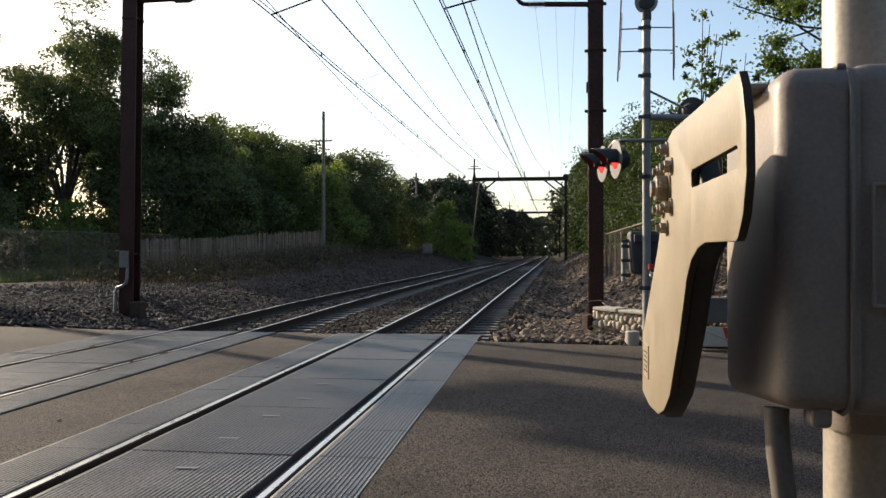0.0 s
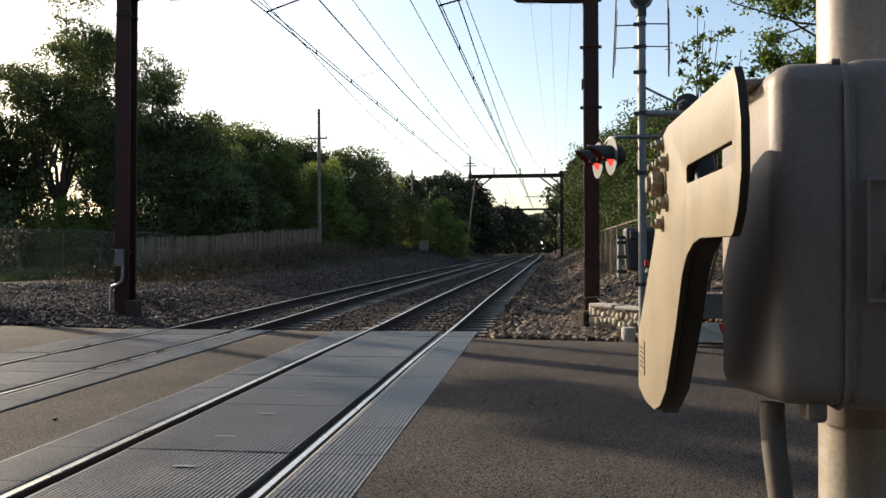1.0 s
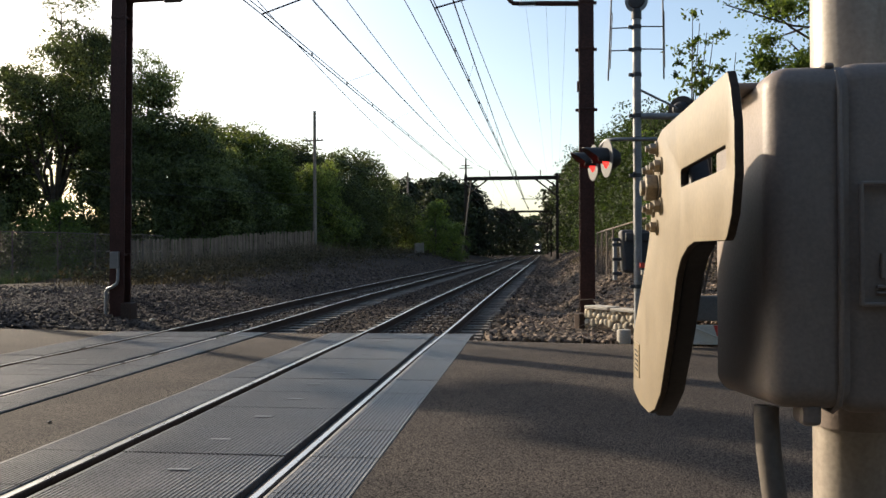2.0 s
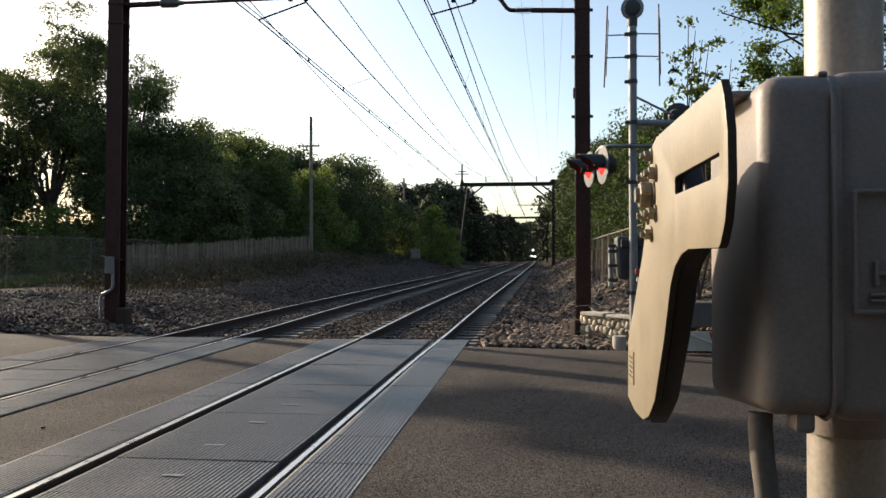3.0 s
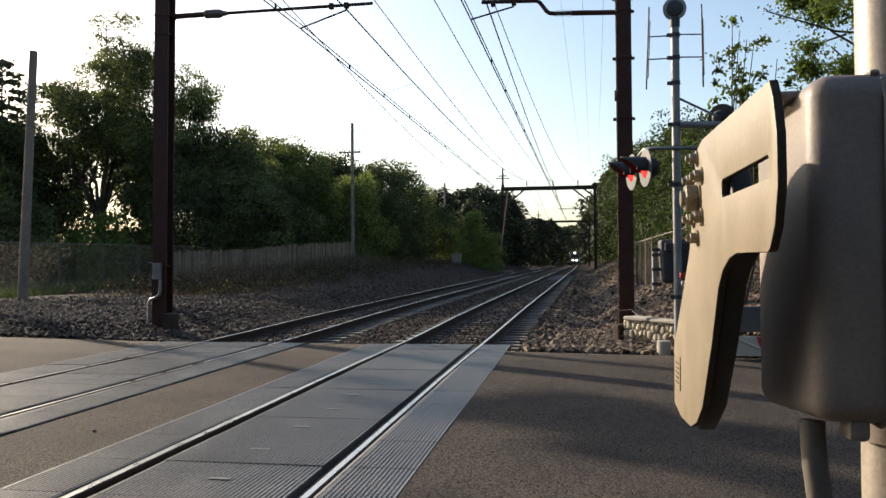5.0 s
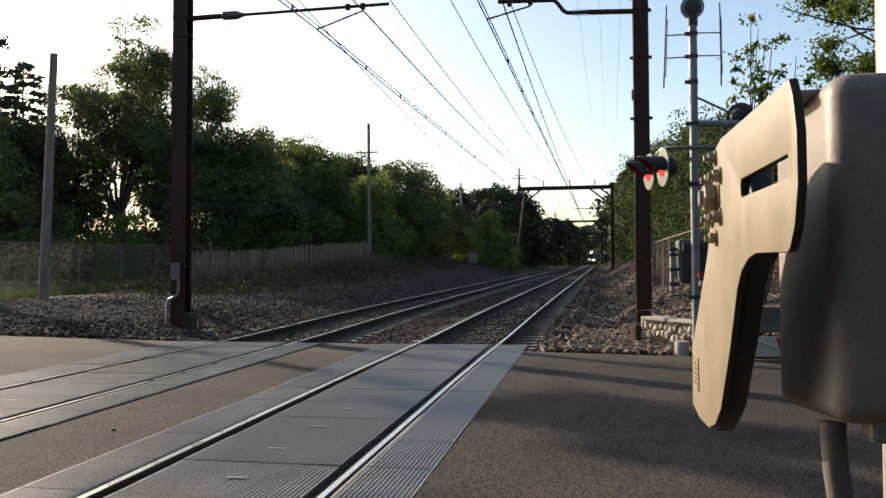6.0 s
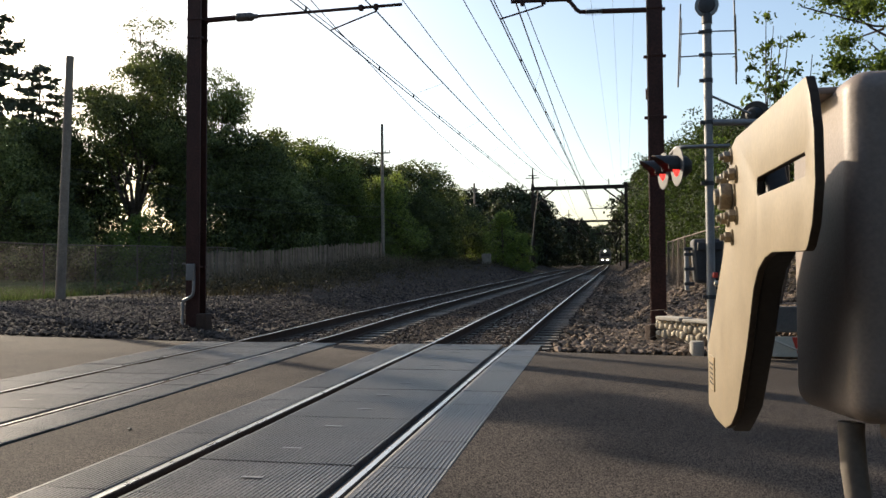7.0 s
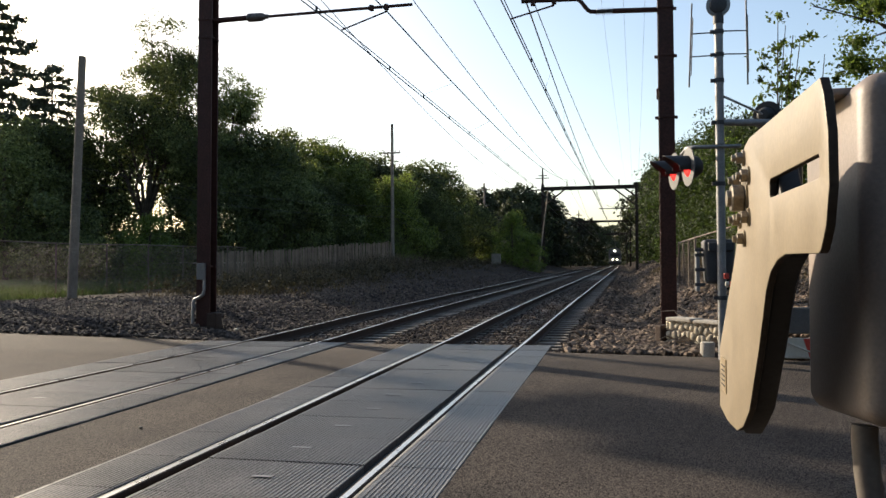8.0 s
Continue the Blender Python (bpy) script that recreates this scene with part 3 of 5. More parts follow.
def build_overhead():
    build_left_pole()
    build_right_pole()
    for y in GANTRIES:
        build_gantry(y)
    P = 17.25
    for k in (0, 1):
        xp, zp, xg, zg, xb = ((-2.14, 6.78, -0.80, 6.95, -2.6), (-6.02, 6.80, -4.65, 6.9, -6.6))[k]
        pts = [(xb, -16.0, 6.5), (xp, P, zp), (xg, 100.0, zg)] + [((NEAR_X, FAR_X)[k] + bend(y), y, 6.3 + climb(y)) for y in GANTRIES[1:]]
        # messenger: it rests on the bracket arm and climbs to the gantry
        hang = (((-2.5, -16.0, 8.6), (-1.80, P, 7.14), (-2.25, 100.0, 11.3)), ((-6.3, -16.0, 8.6), (-4.95, P, 7.18), (-4.65, 100.0, 11.8)))[k]
        hang = list(hang) + [(x, y, z + 1.35) for x, y, z in pts[3:]]
        for i, (a, b) in enumerate(zip(pts, pts[1:])):
            r = (0.015, 0.017, 0.025, 0.025, 0.025, 0.025)[i]
            wire(a, b, 0.04, r, "contact wire of the overhead line")
            c, d = hang[i], hang[i + 1]
            sg = (0.25, (0.4, 1.2)[k], 0.9, 0.9, 0.9, 0.9)[i]
            wire(c, d, sg, r * 1.05, "messenger wire of the overhead line")
            if i < 2:
                # auxiliary wire clipped close above the contact wire
                wire((a[0] + 0.02, a[1], a[2] + 0.09), (b[0] + 0.02, b[1], b[2] + 0.09), 0.04, r * 0.8, "auxiliary wire just above the contact wire")
                n = 22
                for j in range(1, n):
                    t = j / n
                    p = Vector(a).lerp(Vector(b), t) - Vector((0, 0, 0.16 * t * (1 - t)))
                    bm = bmesh.new()
                    box(bm, (p.x + 0.01, p.y, p.z + 0.05), (0.035, 0.06, 0.13), 0.008)
                    clip = part("wire_clip", bm, M_WIRE)
                    tagged(clip, "small dark clip joining two overhead wires", "wire clip", "wire clips")
                    if j % 2 == 0:
                        q = Vector(c).lerp(Vector(d), t) - Vector((0, 0, 4 * sg * t * (1 - t)))
                        bm = bmesh.new()
                        tube(bm, p + Vector((0, 0, 0.1)), q, 0.005, seg=5)
                        tagged(part("dropper", bm, M_WIRE), "thin dropper wire between contact and messenger wire", "dropper", "droppers")
        bm = bmesh.new()
        end = ((-1.2, P, 7.03), (-4.95, P, 7.17))[k]
        tube(bm, (xp, P, zp + 0.02), end, 0.02, seg=8)
        tagged(part("steady_arm", bm, M_BROWN), "dark steady arm holding the contact wire", "steady arm", "steady arms")
    # feeders and auxiliary wires: place above the pole, place on the first gantry, its height
    for xa, za, xb, zb, sag in ((-9.5, 11.0, -8.95, 10.04, 1.8), (-6.9, 11.0, -5.57, 11.4, 0.9), (-4.9, 11.0, -2.3, 11.4, 1.3), (-3.0, 11.0, 0.73, 11.4, 1.7)):
        wire((xa * 1.05, -18, za), (xa, P, za), 0.3, 0.015, "bare feeder wire above the tracks")
        wire((xa, P, za), (xb, 100, zb), sag, 0.017, "bare feeder wire above the tracks", 24)
        wire((xb, 100, zb), (xb + 1.0, 184, zb + 0.1), 1.0, 0.022, "bare feeder wire above the tracks")
    for xa, za, xb, zb in ((-0.7, 11.8, 1.8, 10.2), (0.1, 11.8, 2.4, 10.2), (0.9, 11.8, 2.9, 10.2)):
        wire((xa, P, za), (xb, 100, zb), 1.2, 0.005, "faint thin line wire along the bank")


# ---------------------------------------------------------------- gate mechanism close to the camera
MX, MY = 0.614, 1.647          # the mast


def build_gate_mechanism():
    g = empty("gate_mechanism", pose(MX, MY, 0), "tan crossing gate mechanism on a silver mast", "gate mechanism")
    bm = bmesh.new()
    tube(bm, (0, 0, 0), (0, 0, 4.2), 0.0705, seg=48)
    part("mast", bm, M_MAST, g, "silver painted steel mast", smooth=True)

    def shell(name, x0, x1, y0, y1, z0, z1, r, seg=7, lab="", near=0.0, far=0.0):
        t = bmesh.new()
        bmesh.ops.create_cube(t, size=1)
        for v in t.verts:
            v.co = Vector(((x0 + x1) / 2 - MX + v.co.x * (x1 - x0), (y0 + y1) / 2 - MY + v.co.y * (y1 - y0), (z0 + z1) / 2 + v.co.z * (z1 - z0)))
            if v.co.z < (z0 + z1) / 2:
                v.co.z += near if v.co.y < (y0 + y1) / 2 - MY else far
        bmesh.ops.bevel(t, geom=t.edges[:], offset=r, segments=seg, affect="EDGES", profile=0.5)
        return part(name, t, M_BOX, g, lab, smooth=True)
    # the cast body has a narrower front half and a slightly proud rear half, with a raised seam between
    h = shell("housing", 0.338, 0.476, 1.215, 1.575, 1.232, 1.742, 0.034, lab="cast tan housing with rounded corners", near=0.006, far=-0.026)
    shell("rear_housing", 0.436, 0.90, 1.2125, 1.46, 1.230, 1.745, 0.030, 5)
    shell("lid", 0.375, 0.90, 1.275, 1.46, 1.734, 1.749, 0.005, 3)
    shell("side_cover", 0.285, 0.40, 1.30, 1.55, 1.722, 1.734, 0.004, 2, "dark cover plate bridging to the arm")
    # seam rib, running round the front
    bm = bmesh.new()
    rib = [(1.45 - MY, 1.747), (1.26 - MY, 1.744), (1.225 - MY, 1.730), (1.2105 - MY, 1.70), (1.2105 - MY, 1.28), (1.222 - MY, 1.245), (1.25 - MY, 1.230), (1.45 - MY, 1.229)]
    path_tube(bm, [(0.438 - MX, y, z) for y, z in rib], 0.0042, 8)
    part("seam", bm, M_BOX, h, smooth=True)
    bm = bmesh.new()
    box(bm, (0.430 - MX, 1.243 - MY, 1.741), (0.016, 0.03, 0.010), 0.005)
    part("seam_lug", bm, M_BOX, h)
    # shallow recessed door panel on the rear half
    bm = bmesh.new()
    for c, s in (((0.463, 1.2035, 1.478), (0.006, 0.008, 0.176)), ((0.66, 1.2035, 1.565), (0.394, 0.008, 0.006)), ((0.66, 1.2035, 1.392), (0.394, 0.008, 0.006))):
        box(bm, (c[0] - MX, c[1] - MY, c[2]), s, 0.002)
    part("door_trim", bm, M_BOX, h)
    for c, s in (((0.494, 1.2085, 1.447), (0.006, 0.006, 0.036)), ((0.515, 1.2085, 1.447), (0.006, 0.006, 0.036)), ((0.505, 1.2085, 1.447), (0.018, 0.006, 0.006)), ((0.52, 1.2085, 1.417), (0.07, 0.006, 0.005)), ((0.52, 1.2085, 1.408), (0.07, 0.006, 0.004))):
        bm = bmesh.new()
        box(bm, (c[0] - MX, c[1] - MY, c[2]), s, 0.0015)
        part("raised_mark", bm, M_BOX, h)
    # lug under the body
    bm = bmesh.new()
    box(bm, (0.405 - MX, 1.26 - MY, 1.226), (0.030, 0.05, 0.035), 0.008)
    part("drain_lug", bm, M_BOX, h)
    # flexible conduit from below
    bm = bmesh.new()
    path_tube(bm, [(0.357 - MX, 1.297 - MY, 1.228), (0.356 - MX, 1.296 - MY, 1.21), (0.358 - MX, 1.292 - MY, 1.16), (0.366 - MX, 1.286 - MY, 1.08), (0.380 - MX, 1.28 - MY, 0.95), (0.41 - MX, 1.30 - MY, 0.7), (0.46 - MX, 1.36 - MY, 0.35), (0.5 - MX, 1.4 - MY, 0.0)], 0.0185, 16)
    c = part("conduit", bm, M_CONDUIT, g, "grey flexible conduit", smooth=True)
    bm = bmesh.new()
    for i in range(60):
        t = i / 59
        p = Vector((0.374 - MX, 1.283 - MY, 1.005)).lerp(Vector((0.41 - MX, 1.30 - MY, 0.7)), t)
        lathe(bm, [(0.0185, -0.002), (0.0208, 0.0), (0.0185, 0.002)], 14, Matrix.Translation(p) @ Euler((radians(8), radians(-7), 0)).to_matrix().to_4x4())
    ob = part("conduit_rings", bm, M_CONDUIT, c, "ribbed sleeve")
    ob["kind"] = "stuff"
    # shackle on the mast
    bm = bmesh.new()
    path_tube(bm, [(0.595 - MX, 1.36 - MY, 1.765), (0.59 - MX, 1.36 - MY, 1.795), (0.60 - MX, 1.36 - MY, 1.812), (0.618 - MX, 1.36 - MY, 1.812), (0.63 - MX, 1.36 - MY, 1.79), (0.63 - MX, 1.36 - MY, 1.762)], 0.007, 8)
    part("lifting_eye", bm, M_MAST, g, smooth=True)
    # clamp bands holding the body to the mast
    for z in (1.16, 1.86):
        bm = bmesh.new()
        tube(bm, (0, 0, z - 0.03), (0, 0, z + 0.03), 0.078, seg=40)
        if z < 1.5:
            part("mast_clamp", bm, M_BOX, g, smooth=True)
        else:
            bm.free()
    return g


g_mech = build_gate_mechanism()


def hex_bolt(g, y, z, r, length=0.018, washer=True):
    X = 0.262 - MX
    bm = bmesh.new()
    t = bmesh.new()
    bmesh.ops.create_cone(t, cap_ends=True, segments=6, radius1=r, radius2=r, depth=length)
    bmesh.ops.bevel(t, geom=t.edges[:], offset=r * 0.08, segments=1, affect="EDGES")
    for v in t.verts:
        v.co = Vector((X - length / 2 - 0.003 + v.co.z, y - MY + v.co.y, z + v.co.x))
    join(bm, t)
    b = part("bolt", bm, M_BOLT, g)
    if washer:
        bm = bmesh.new()
        tube(bm, (X - 0.004, y - MY, z), (X + 0.002, y - MY, z), r * 1.35, seg=20)
        part("washer", bm, M_BOLT, b)
    bm = bmesh.new()
    tube(bm, (X - length - 0.003, y - MY, z), (X - length - 0.011, y - MY, z), r * 0.55, seg=12)
    part("stud", bm, M_BOLT, b)


def build_gate_arm_plate(g):
    X, th = 0.262, 0.013
    # (distance ahead, height), going round the plate: square shoulder, bowed near edge, tapering foot
    out = [(1.135, 1.716), (1.70, 1.722), (1.76, 1.712), (1.80, 1.67), (1.89, 1.50), (2.20, 1.25), (2.21, 1.095), (2.07, 1.082), (1.92, 1.090), (1.83, 1.116), (1.745, 1.165), (1.62, 1.308), (1.54, 1.42), (1.495, 1.454), (1.433, 1.475), (1.37, 1.484), (1.155, 1.483), (1.143, 1.488), (1.115, 1.518), (1.096, 1.57), (1.098, 1.64), (1.116, 1.69)]
    sl = [(1.150, 1.616), (1.485, 1.6165), (1.492, 1.611), (1.492, 1.590), (1.485, 1.585), (1.150, 1.584), (1.144, 1.589), (1.144, 1.611)]
    bm = bmesh.new()
    t = bmesh.new()
    rings = []
    for poly, rev in ((out, False), (sl, True)):
        rings.append([[t.verts.new((x - MX, y - MY, z)) for y, z in poly] for x in (X, X + th)])
    for ra, rb in rings:
        n = len(ra)
        for i in range(n):
            t.faces.new((ra[i], ra[(i + 1) % n], rb[(i + 1) % n], rb[i]))
    t.edges.ensure_lookup_table()
    for k in (0, 1):
        es = []
        for ring in rings:
            vs = set(ring[k])
            es += [e for e in t.edges if e.verts[0] in vs and e.verts[1] in vs]
        bmesh.ops.triangle_fill(t, use_beauty=True, use_dissolve=False, edges=es)
    bmesh.ops.recalc_face_normals(t, faces=t.faces[:])
    sharp = [e for e in t.edges if len(e.link_faces) == 2 and e.calc_face_angle(0) > 1.2]
    bmesh.ops.bevel(t, geom=sharp, offset=0.0025, segments=2, affect="EDGES", profile=0.5)
    t.normal_update()
    # broad faces take the tan, rim faces the darker brown
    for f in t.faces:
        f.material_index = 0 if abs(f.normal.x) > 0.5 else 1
    join(bm, t)
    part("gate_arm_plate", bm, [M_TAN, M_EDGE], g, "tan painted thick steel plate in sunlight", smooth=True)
    # inner arm behind the foot of the plate, shade put into its dark colour
    # its far upper edge is stretched, hidden, to block sun from the housing
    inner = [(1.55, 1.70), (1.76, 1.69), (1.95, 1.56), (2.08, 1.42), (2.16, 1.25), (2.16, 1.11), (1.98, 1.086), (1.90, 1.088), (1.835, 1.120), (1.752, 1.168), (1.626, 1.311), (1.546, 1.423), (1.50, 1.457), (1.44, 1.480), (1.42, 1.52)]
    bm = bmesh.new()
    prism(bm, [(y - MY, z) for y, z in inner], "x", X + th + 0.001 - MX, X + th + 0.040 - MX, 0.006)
    part("inner_arm", bm, M_SHADE_DARK, g, "inner counterweight arm, coloured dark for shade", smooth=True)
    # block added between the plate and the housing to keep sun off the housing
    bm = bmesh.new()
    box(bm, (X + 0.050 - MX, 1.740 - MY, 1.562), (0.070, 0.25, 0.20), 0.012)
    part("shaft_block", bm, M_SHADE_DARK, g, "dark block added behind the plate to shade the housing", smooth=True)
    # hub and bolts at the pivot
    for y, z, r in ((1.764, 1.69, 0.015), (1.705, 1.647, 0.0165), (1.816, 1.648, 0.0165), (1.709, 1.563, 0.0165), (1.821, 1.563, 0.0165), (1.766, 1.521, 0.015)):
        hex_bolt(g, y, z, r * 0.85, 0.014)
    hex_bolt(g, 1.755, 1.605, 0.031, 0.026)
    bm = bmesh.new()
    box(bm, (X - 0.001 - MX, 2.115 - MY, 1.19), (0.004, 0.085, 0.085), 0.001)
    mp = part("maker_plate", bm, M_PLATE, g, "small stamped maker's plate")
    for i in range(5):
        bm = bmesh.new()
        box(bm, (X - 0.0035 - MX, 2.115 - MY, 1.165 + 0.012 * i), (0.001, 0.06 - 0.008 * (i % 2), 0.004))
        part("text_bar", bm, M_BLACK, mp)


build_gate_arm_plate(g_mech)


def resize(thing, names, k):
    """Scales parts of the gate mechanism about the camera's standpoint."""
    c = Vector((EYE[0] - MX, EYE[1] - MY, EYE[2]))
    m = Matrix.Translation(c) @ Matrix.Scale(k, 4) @ Matrix.Translation(-c)
    for ob in thing.children_recursive:
        top = ob if ob.parent == thing else ob.parent
        if top.name.split(".")[0] in names:
            ob.data.transform(m)


resize(g_mech, ("gate_arm_plate", "inner_arm", "shaft_block", "bolt", "maker_plate"), 0.87)
resize(g_mech, ("housing", "rear_housing", "lid", "conduit", "side_cover"), 1.10)
resize(g_mech, ("mast", "mast_clamp", "lifting_eye"), 1.09)


# ---------------------------------------------------------------- crossing signal across the road
SX, SY = 1.47 + 0.07, 12.3


def light_unit(s, x, y, z, turn, lens=True, size=1.0):
    """A flashing light head: round background, hood and red lens; it faces -y before the turn."""
    m = pose(x - SX, y - SY, z, 0, 0, turn) @ Matrix.Scale(size, 4)
    bm = bmesh.new()
    lathe(bm, [(0.02, -0.012), (0.285, -0.008), (0.29, 0.0), (0.285, 0.008), (0.02, 0.012)], 36, pose(0, 0, 0, 90, 0, 0))
    d = part("background_disc", bm, [M_DISC], s, "grey round background disc" if lens else "", m, smooth=True)
    if not lens:
        d.data.materials[0] = M_BLACK
    bm = bmesh.new()
    lathe(bm, [(0.02, -0.20), (0.10, -0.19), (0.155, -0.12), (0.165, 0.0)], 24, pose(0, 0, 0, 90, 0, 0))
    for v in bm.verts:
        v.co.y = abs(v.co.y)
    part("lamp_case", bm, M_BLACK, d, smooth=True)
    # hood: the upper half of a tube, longer on top
    bm = bmesh.new()
    n = 20
    ring = []
    for i in range(n + 1):
        a = math.pi * (-0.12 + 1.24 * i / n)
        c, q = math.cos(a), math.sin(a)
        ln = 0.36 * (0.45 + 0.55 * max(0, q)) + 0.02
        ring.append([bm.verts.new((0.165 * c, -0.01, 0.165 * q)), bm.verts.new((0.165 * c, -ln, 0.165 * q)), bm.verts.new((0.157 * c, -ln, 0.157 * q)), bm.verts.new((0.157 * c, -0.01, 0.157 * q))])
    for a, b in zip(ring, ring[1:]):
        for k in range(4):
            bm.faces.new((a[k], b[k], b[(k + 1) % 4], a[(k + 1) % 4]))
    bmesh.ops.recalc_face_normals(bm, faces=bm.faces[:])
    part("hood", bm, M_BLACK, d, "black hood", smooth=True)
    if lens:
        bm = bmesh.new()
        lathe(bm, [(0.02, 0.055), (0.09, 0.045), (0.148, 0.012), (0.15, 0.005)], 28, pose(0, 0, 0, 90, 0, 0))
        part("lens", bm, M_LENS, d, "glowing red lens", smooth=True)


def antenna(s, dx, tilt):
    m = pose(dx, -0.02, 4.68, 0, tilt, 0)
    bm = bmesh.new()
    tube(bm, (0, 0, -0.62), (0, 0, 0.62), 0.012, seg=8)
    a = part("antenna", bm, M_GREYBOX, s, "grey rod antenna", m)
    bm = bmesh.new()
    path_tube(bm, [(0.0, 0.04, -0.45), (0.03, 0.09, -0.42), (0.03, 0.09, 0.42), (0, 0.04, 0.45)], 0.008, 6)
    part("dipole", bm, M_GREYBOX, a)
    for z in (-0.17, 0.17):
        bm = bmesh.new()
        tube(bm, (0, 0, z), (-dx, 0, z + 0.02), 0.010, seg=8)
        part("boom", bm, M_GREYBOX, a)


def build_signal():
    s = empty("crossing_signal", pose(SX, SY, 0), "silver crossing signal mast with red flashing lights and bell", "crossing signal")
    bm = bmesh.new()
    tube(bm, (0, 0, 0.05), (0, 0, 5.02), 0.062, seg=24)
    part("mast", bm, M_ALU, s, smooth=True)
    bm = bmesh.new()
    # the gong stands upright, its round face towards the road
    face = Matrix.Translation((0, 0, 5.25)) @ Euler((radians(90), 0, radians(-8))).to_matrix().to_4x4()
    lathe(bm, [(0.0, -0.10), (0.06, -0.10), (0.12, -0.07), (0.15, -0.02), (0.155, 0.03), (0.148, 0.045), (0.125, 0.05), (0.11, 0.075), (0.05, 0.09), (0.0, 0.092)], 28, face)
    tube(bm, (0, 0, 4.98), (0, 0, 5.13), 0.075, seg=24)
    bell = part("bell", bm, M_GREYBOX, s, "grey upright bell with a round face", smooth=True)
    bm = bmesh.new()
    lathe(bm, [(0.15, 0.0), (0.17, 0.005), (0.17, 0.045), (0.145, 0.05)], 28, face)
    part("bell_rim", bm, M_GALV, bell, smooth=True)
    for z in (0.95, 3.17, 3.52, 4.52, 4.86, 4.14, 2.62):
        bm = bmesh.new()
        tube(bm, (0, 0, z - 0.03), (0, 0, z + 0.03), 0.072, seg=20)
        c = part("clamp", bm, M_GREYBOX, s, smooth=True)
        bm = bmesh.new()
        box(bm, (-0.09, -0.02, z), (0.07, 0.05, 0.05), 0.008)
        part("clamp_bolt", bm, M_GREYBOX, c)
    antenna(s, -0.40, 2.5)
    antenna(s, 0.39, -0.5)
    # arms to the lights
    bm = bmesh.new()
    path_tube(bm, [(0.28, -0.05, 3.16), (0, -0.07, 3.16), (-0.36, -0.02, 3.17), (-0.46, 0.1, 3.17), (-0.48, 0.75, 3.17)], 0.03, 10)
    part("light_arm", bm, M_GALV, s, smooth=True)
    bm = bmesh.new()
    tube(bm, (0, 0, 3.52), (0.85, 0.05, 3.50), 0.05, seg=14)
    part("light_arm", bm, M_ALU, s, smooth=True)
    bm = bmesh.new()
    tube(bm, (0.03, 0, 3.92), (0.75, 0.05, 3.55), 0.018, seg=8)
    part("arm_stay", bm, M_GALV, s)
    light_unit(s, 1.085, 12.25, 2.88, -77)
    light_unit(s, 0.94, 13.0, 2.90, -77)
    light_unit(s, 2.22, 12.45, 3.62, 150, False, 0.74)
    # gate machine on the mast, with the root of the striped arm
    bm = bmesh.new()
    t = bmesh.new()
    bmesh.ops.create_cube(t, size=1)
    for v in t.verts:
        v.co = Vector((-0.02 + v.co.x * (0.46 if v.co.z > 0 else 0.38), 0.26 + v.co.y * 0.4, 1.48 + v.co.z * 0.66))
    bmesh.ops.bevel(t, geom=t.edges[:], offset=0.06, segments=4, affect="EDGES", profile=0.5)
    join(bm, t)
    m = part("gate_machine", bm, M_GREYBOX, s, "dark grey gate machine housing", smooth=True)
    bm = bmesh.new()
    box(bm, (0.0, 0.04, 1.70), (0.36, 0.05, 0.13), 0.015)
    part("hatch", bm, M_GREYBOX, m)
    bm = bmesh.new()
    box(bm, (-0.32, 0.2, 1.36), (0.055, 0.12, 0.64), 0.012)
    br = part("side_bracket", bm, M_ALU, s, "grey upright bracket beside the gate machine")
    for z in (1.14, 1.36, 1.58, 1.66):
        bm = bmesh.new()
        box(bm, (-0.29, 0.17, z), (0.15, 0.07, 0.05), 0.01)
        part("hinge_lug", bm, M_GREYBOX, br)
    bm = bmesh.new()
    box(bm, (0.02, 0.02, 0.62), (0.15, 0.10, 0.74), 0.012)
    part("counterweight_frame", bm, M_ALU, s, "silver frame under the gate machine")
    bm = bmesh.new()
    tube(bm, (0.03, -0.14, 1.16), (0.55, -0.12, 1.12), 0.035, seg=10)
    part("gate_arm_root", bm, M_WHITE, s, "white gate arm root with red bands")
    for i in range(4):
        bm = bmesh.new()
        x = 0.08 + 0.11 * i
        tube(bm, (x, -0.14, 1.157), (x + 0.05, -0.138, 1.152), 0.0375, seg=12)
        part("red_band", bm, M_RED, s)
    bm = bmesh.new()
    box(bm, (0.05, -0.1, 1.27), (0.07, 0.07, 0.08), 0.01)
    part("gate_lamp", bm, M_RED, s)
    return s


signal = build_signal()


# ---------------------------------------------------------------- trees
def leaf_cloud(rng, centres, radii, per, size, flat=0.75):
    """Leaves as small bent quads filling clumps; returns verts and faces."""
    n = len(centres) * per
    c = np.repeat(np.array(centres), per, axis=0)
    r = np.repeat(np.array(radii), per)[:, None]
    d = rng.normal(size=(n, 3))
    d /= np.linalg.norm(d, axis=1)[:, None]
    p = c + d * r * (np.abs(rng.normal(size=(n, 1))) * 0.62 + 0.08) * (1, 1, flat)
    u = rng.normal(size=(n, 3))
    u /= np.linalg.norm(u, axis=1)[:, None]
    w = np.cross(u, rng.normal(size=(n, 3)))
    w /= np.linalg.norm(w, axis=1)[:, None]
    s = size * rng.uniform(0.6, 1.25, (n, 1))
    v = np.stack([p - u * s, p - w * s * 0.55, p + u * s, p + w * s * 0.55], axis=1).reshape(-1, 3)
    f = np.arange(4 * n).reshape(-1, 4)
    return v.tolist(), f.tolist()


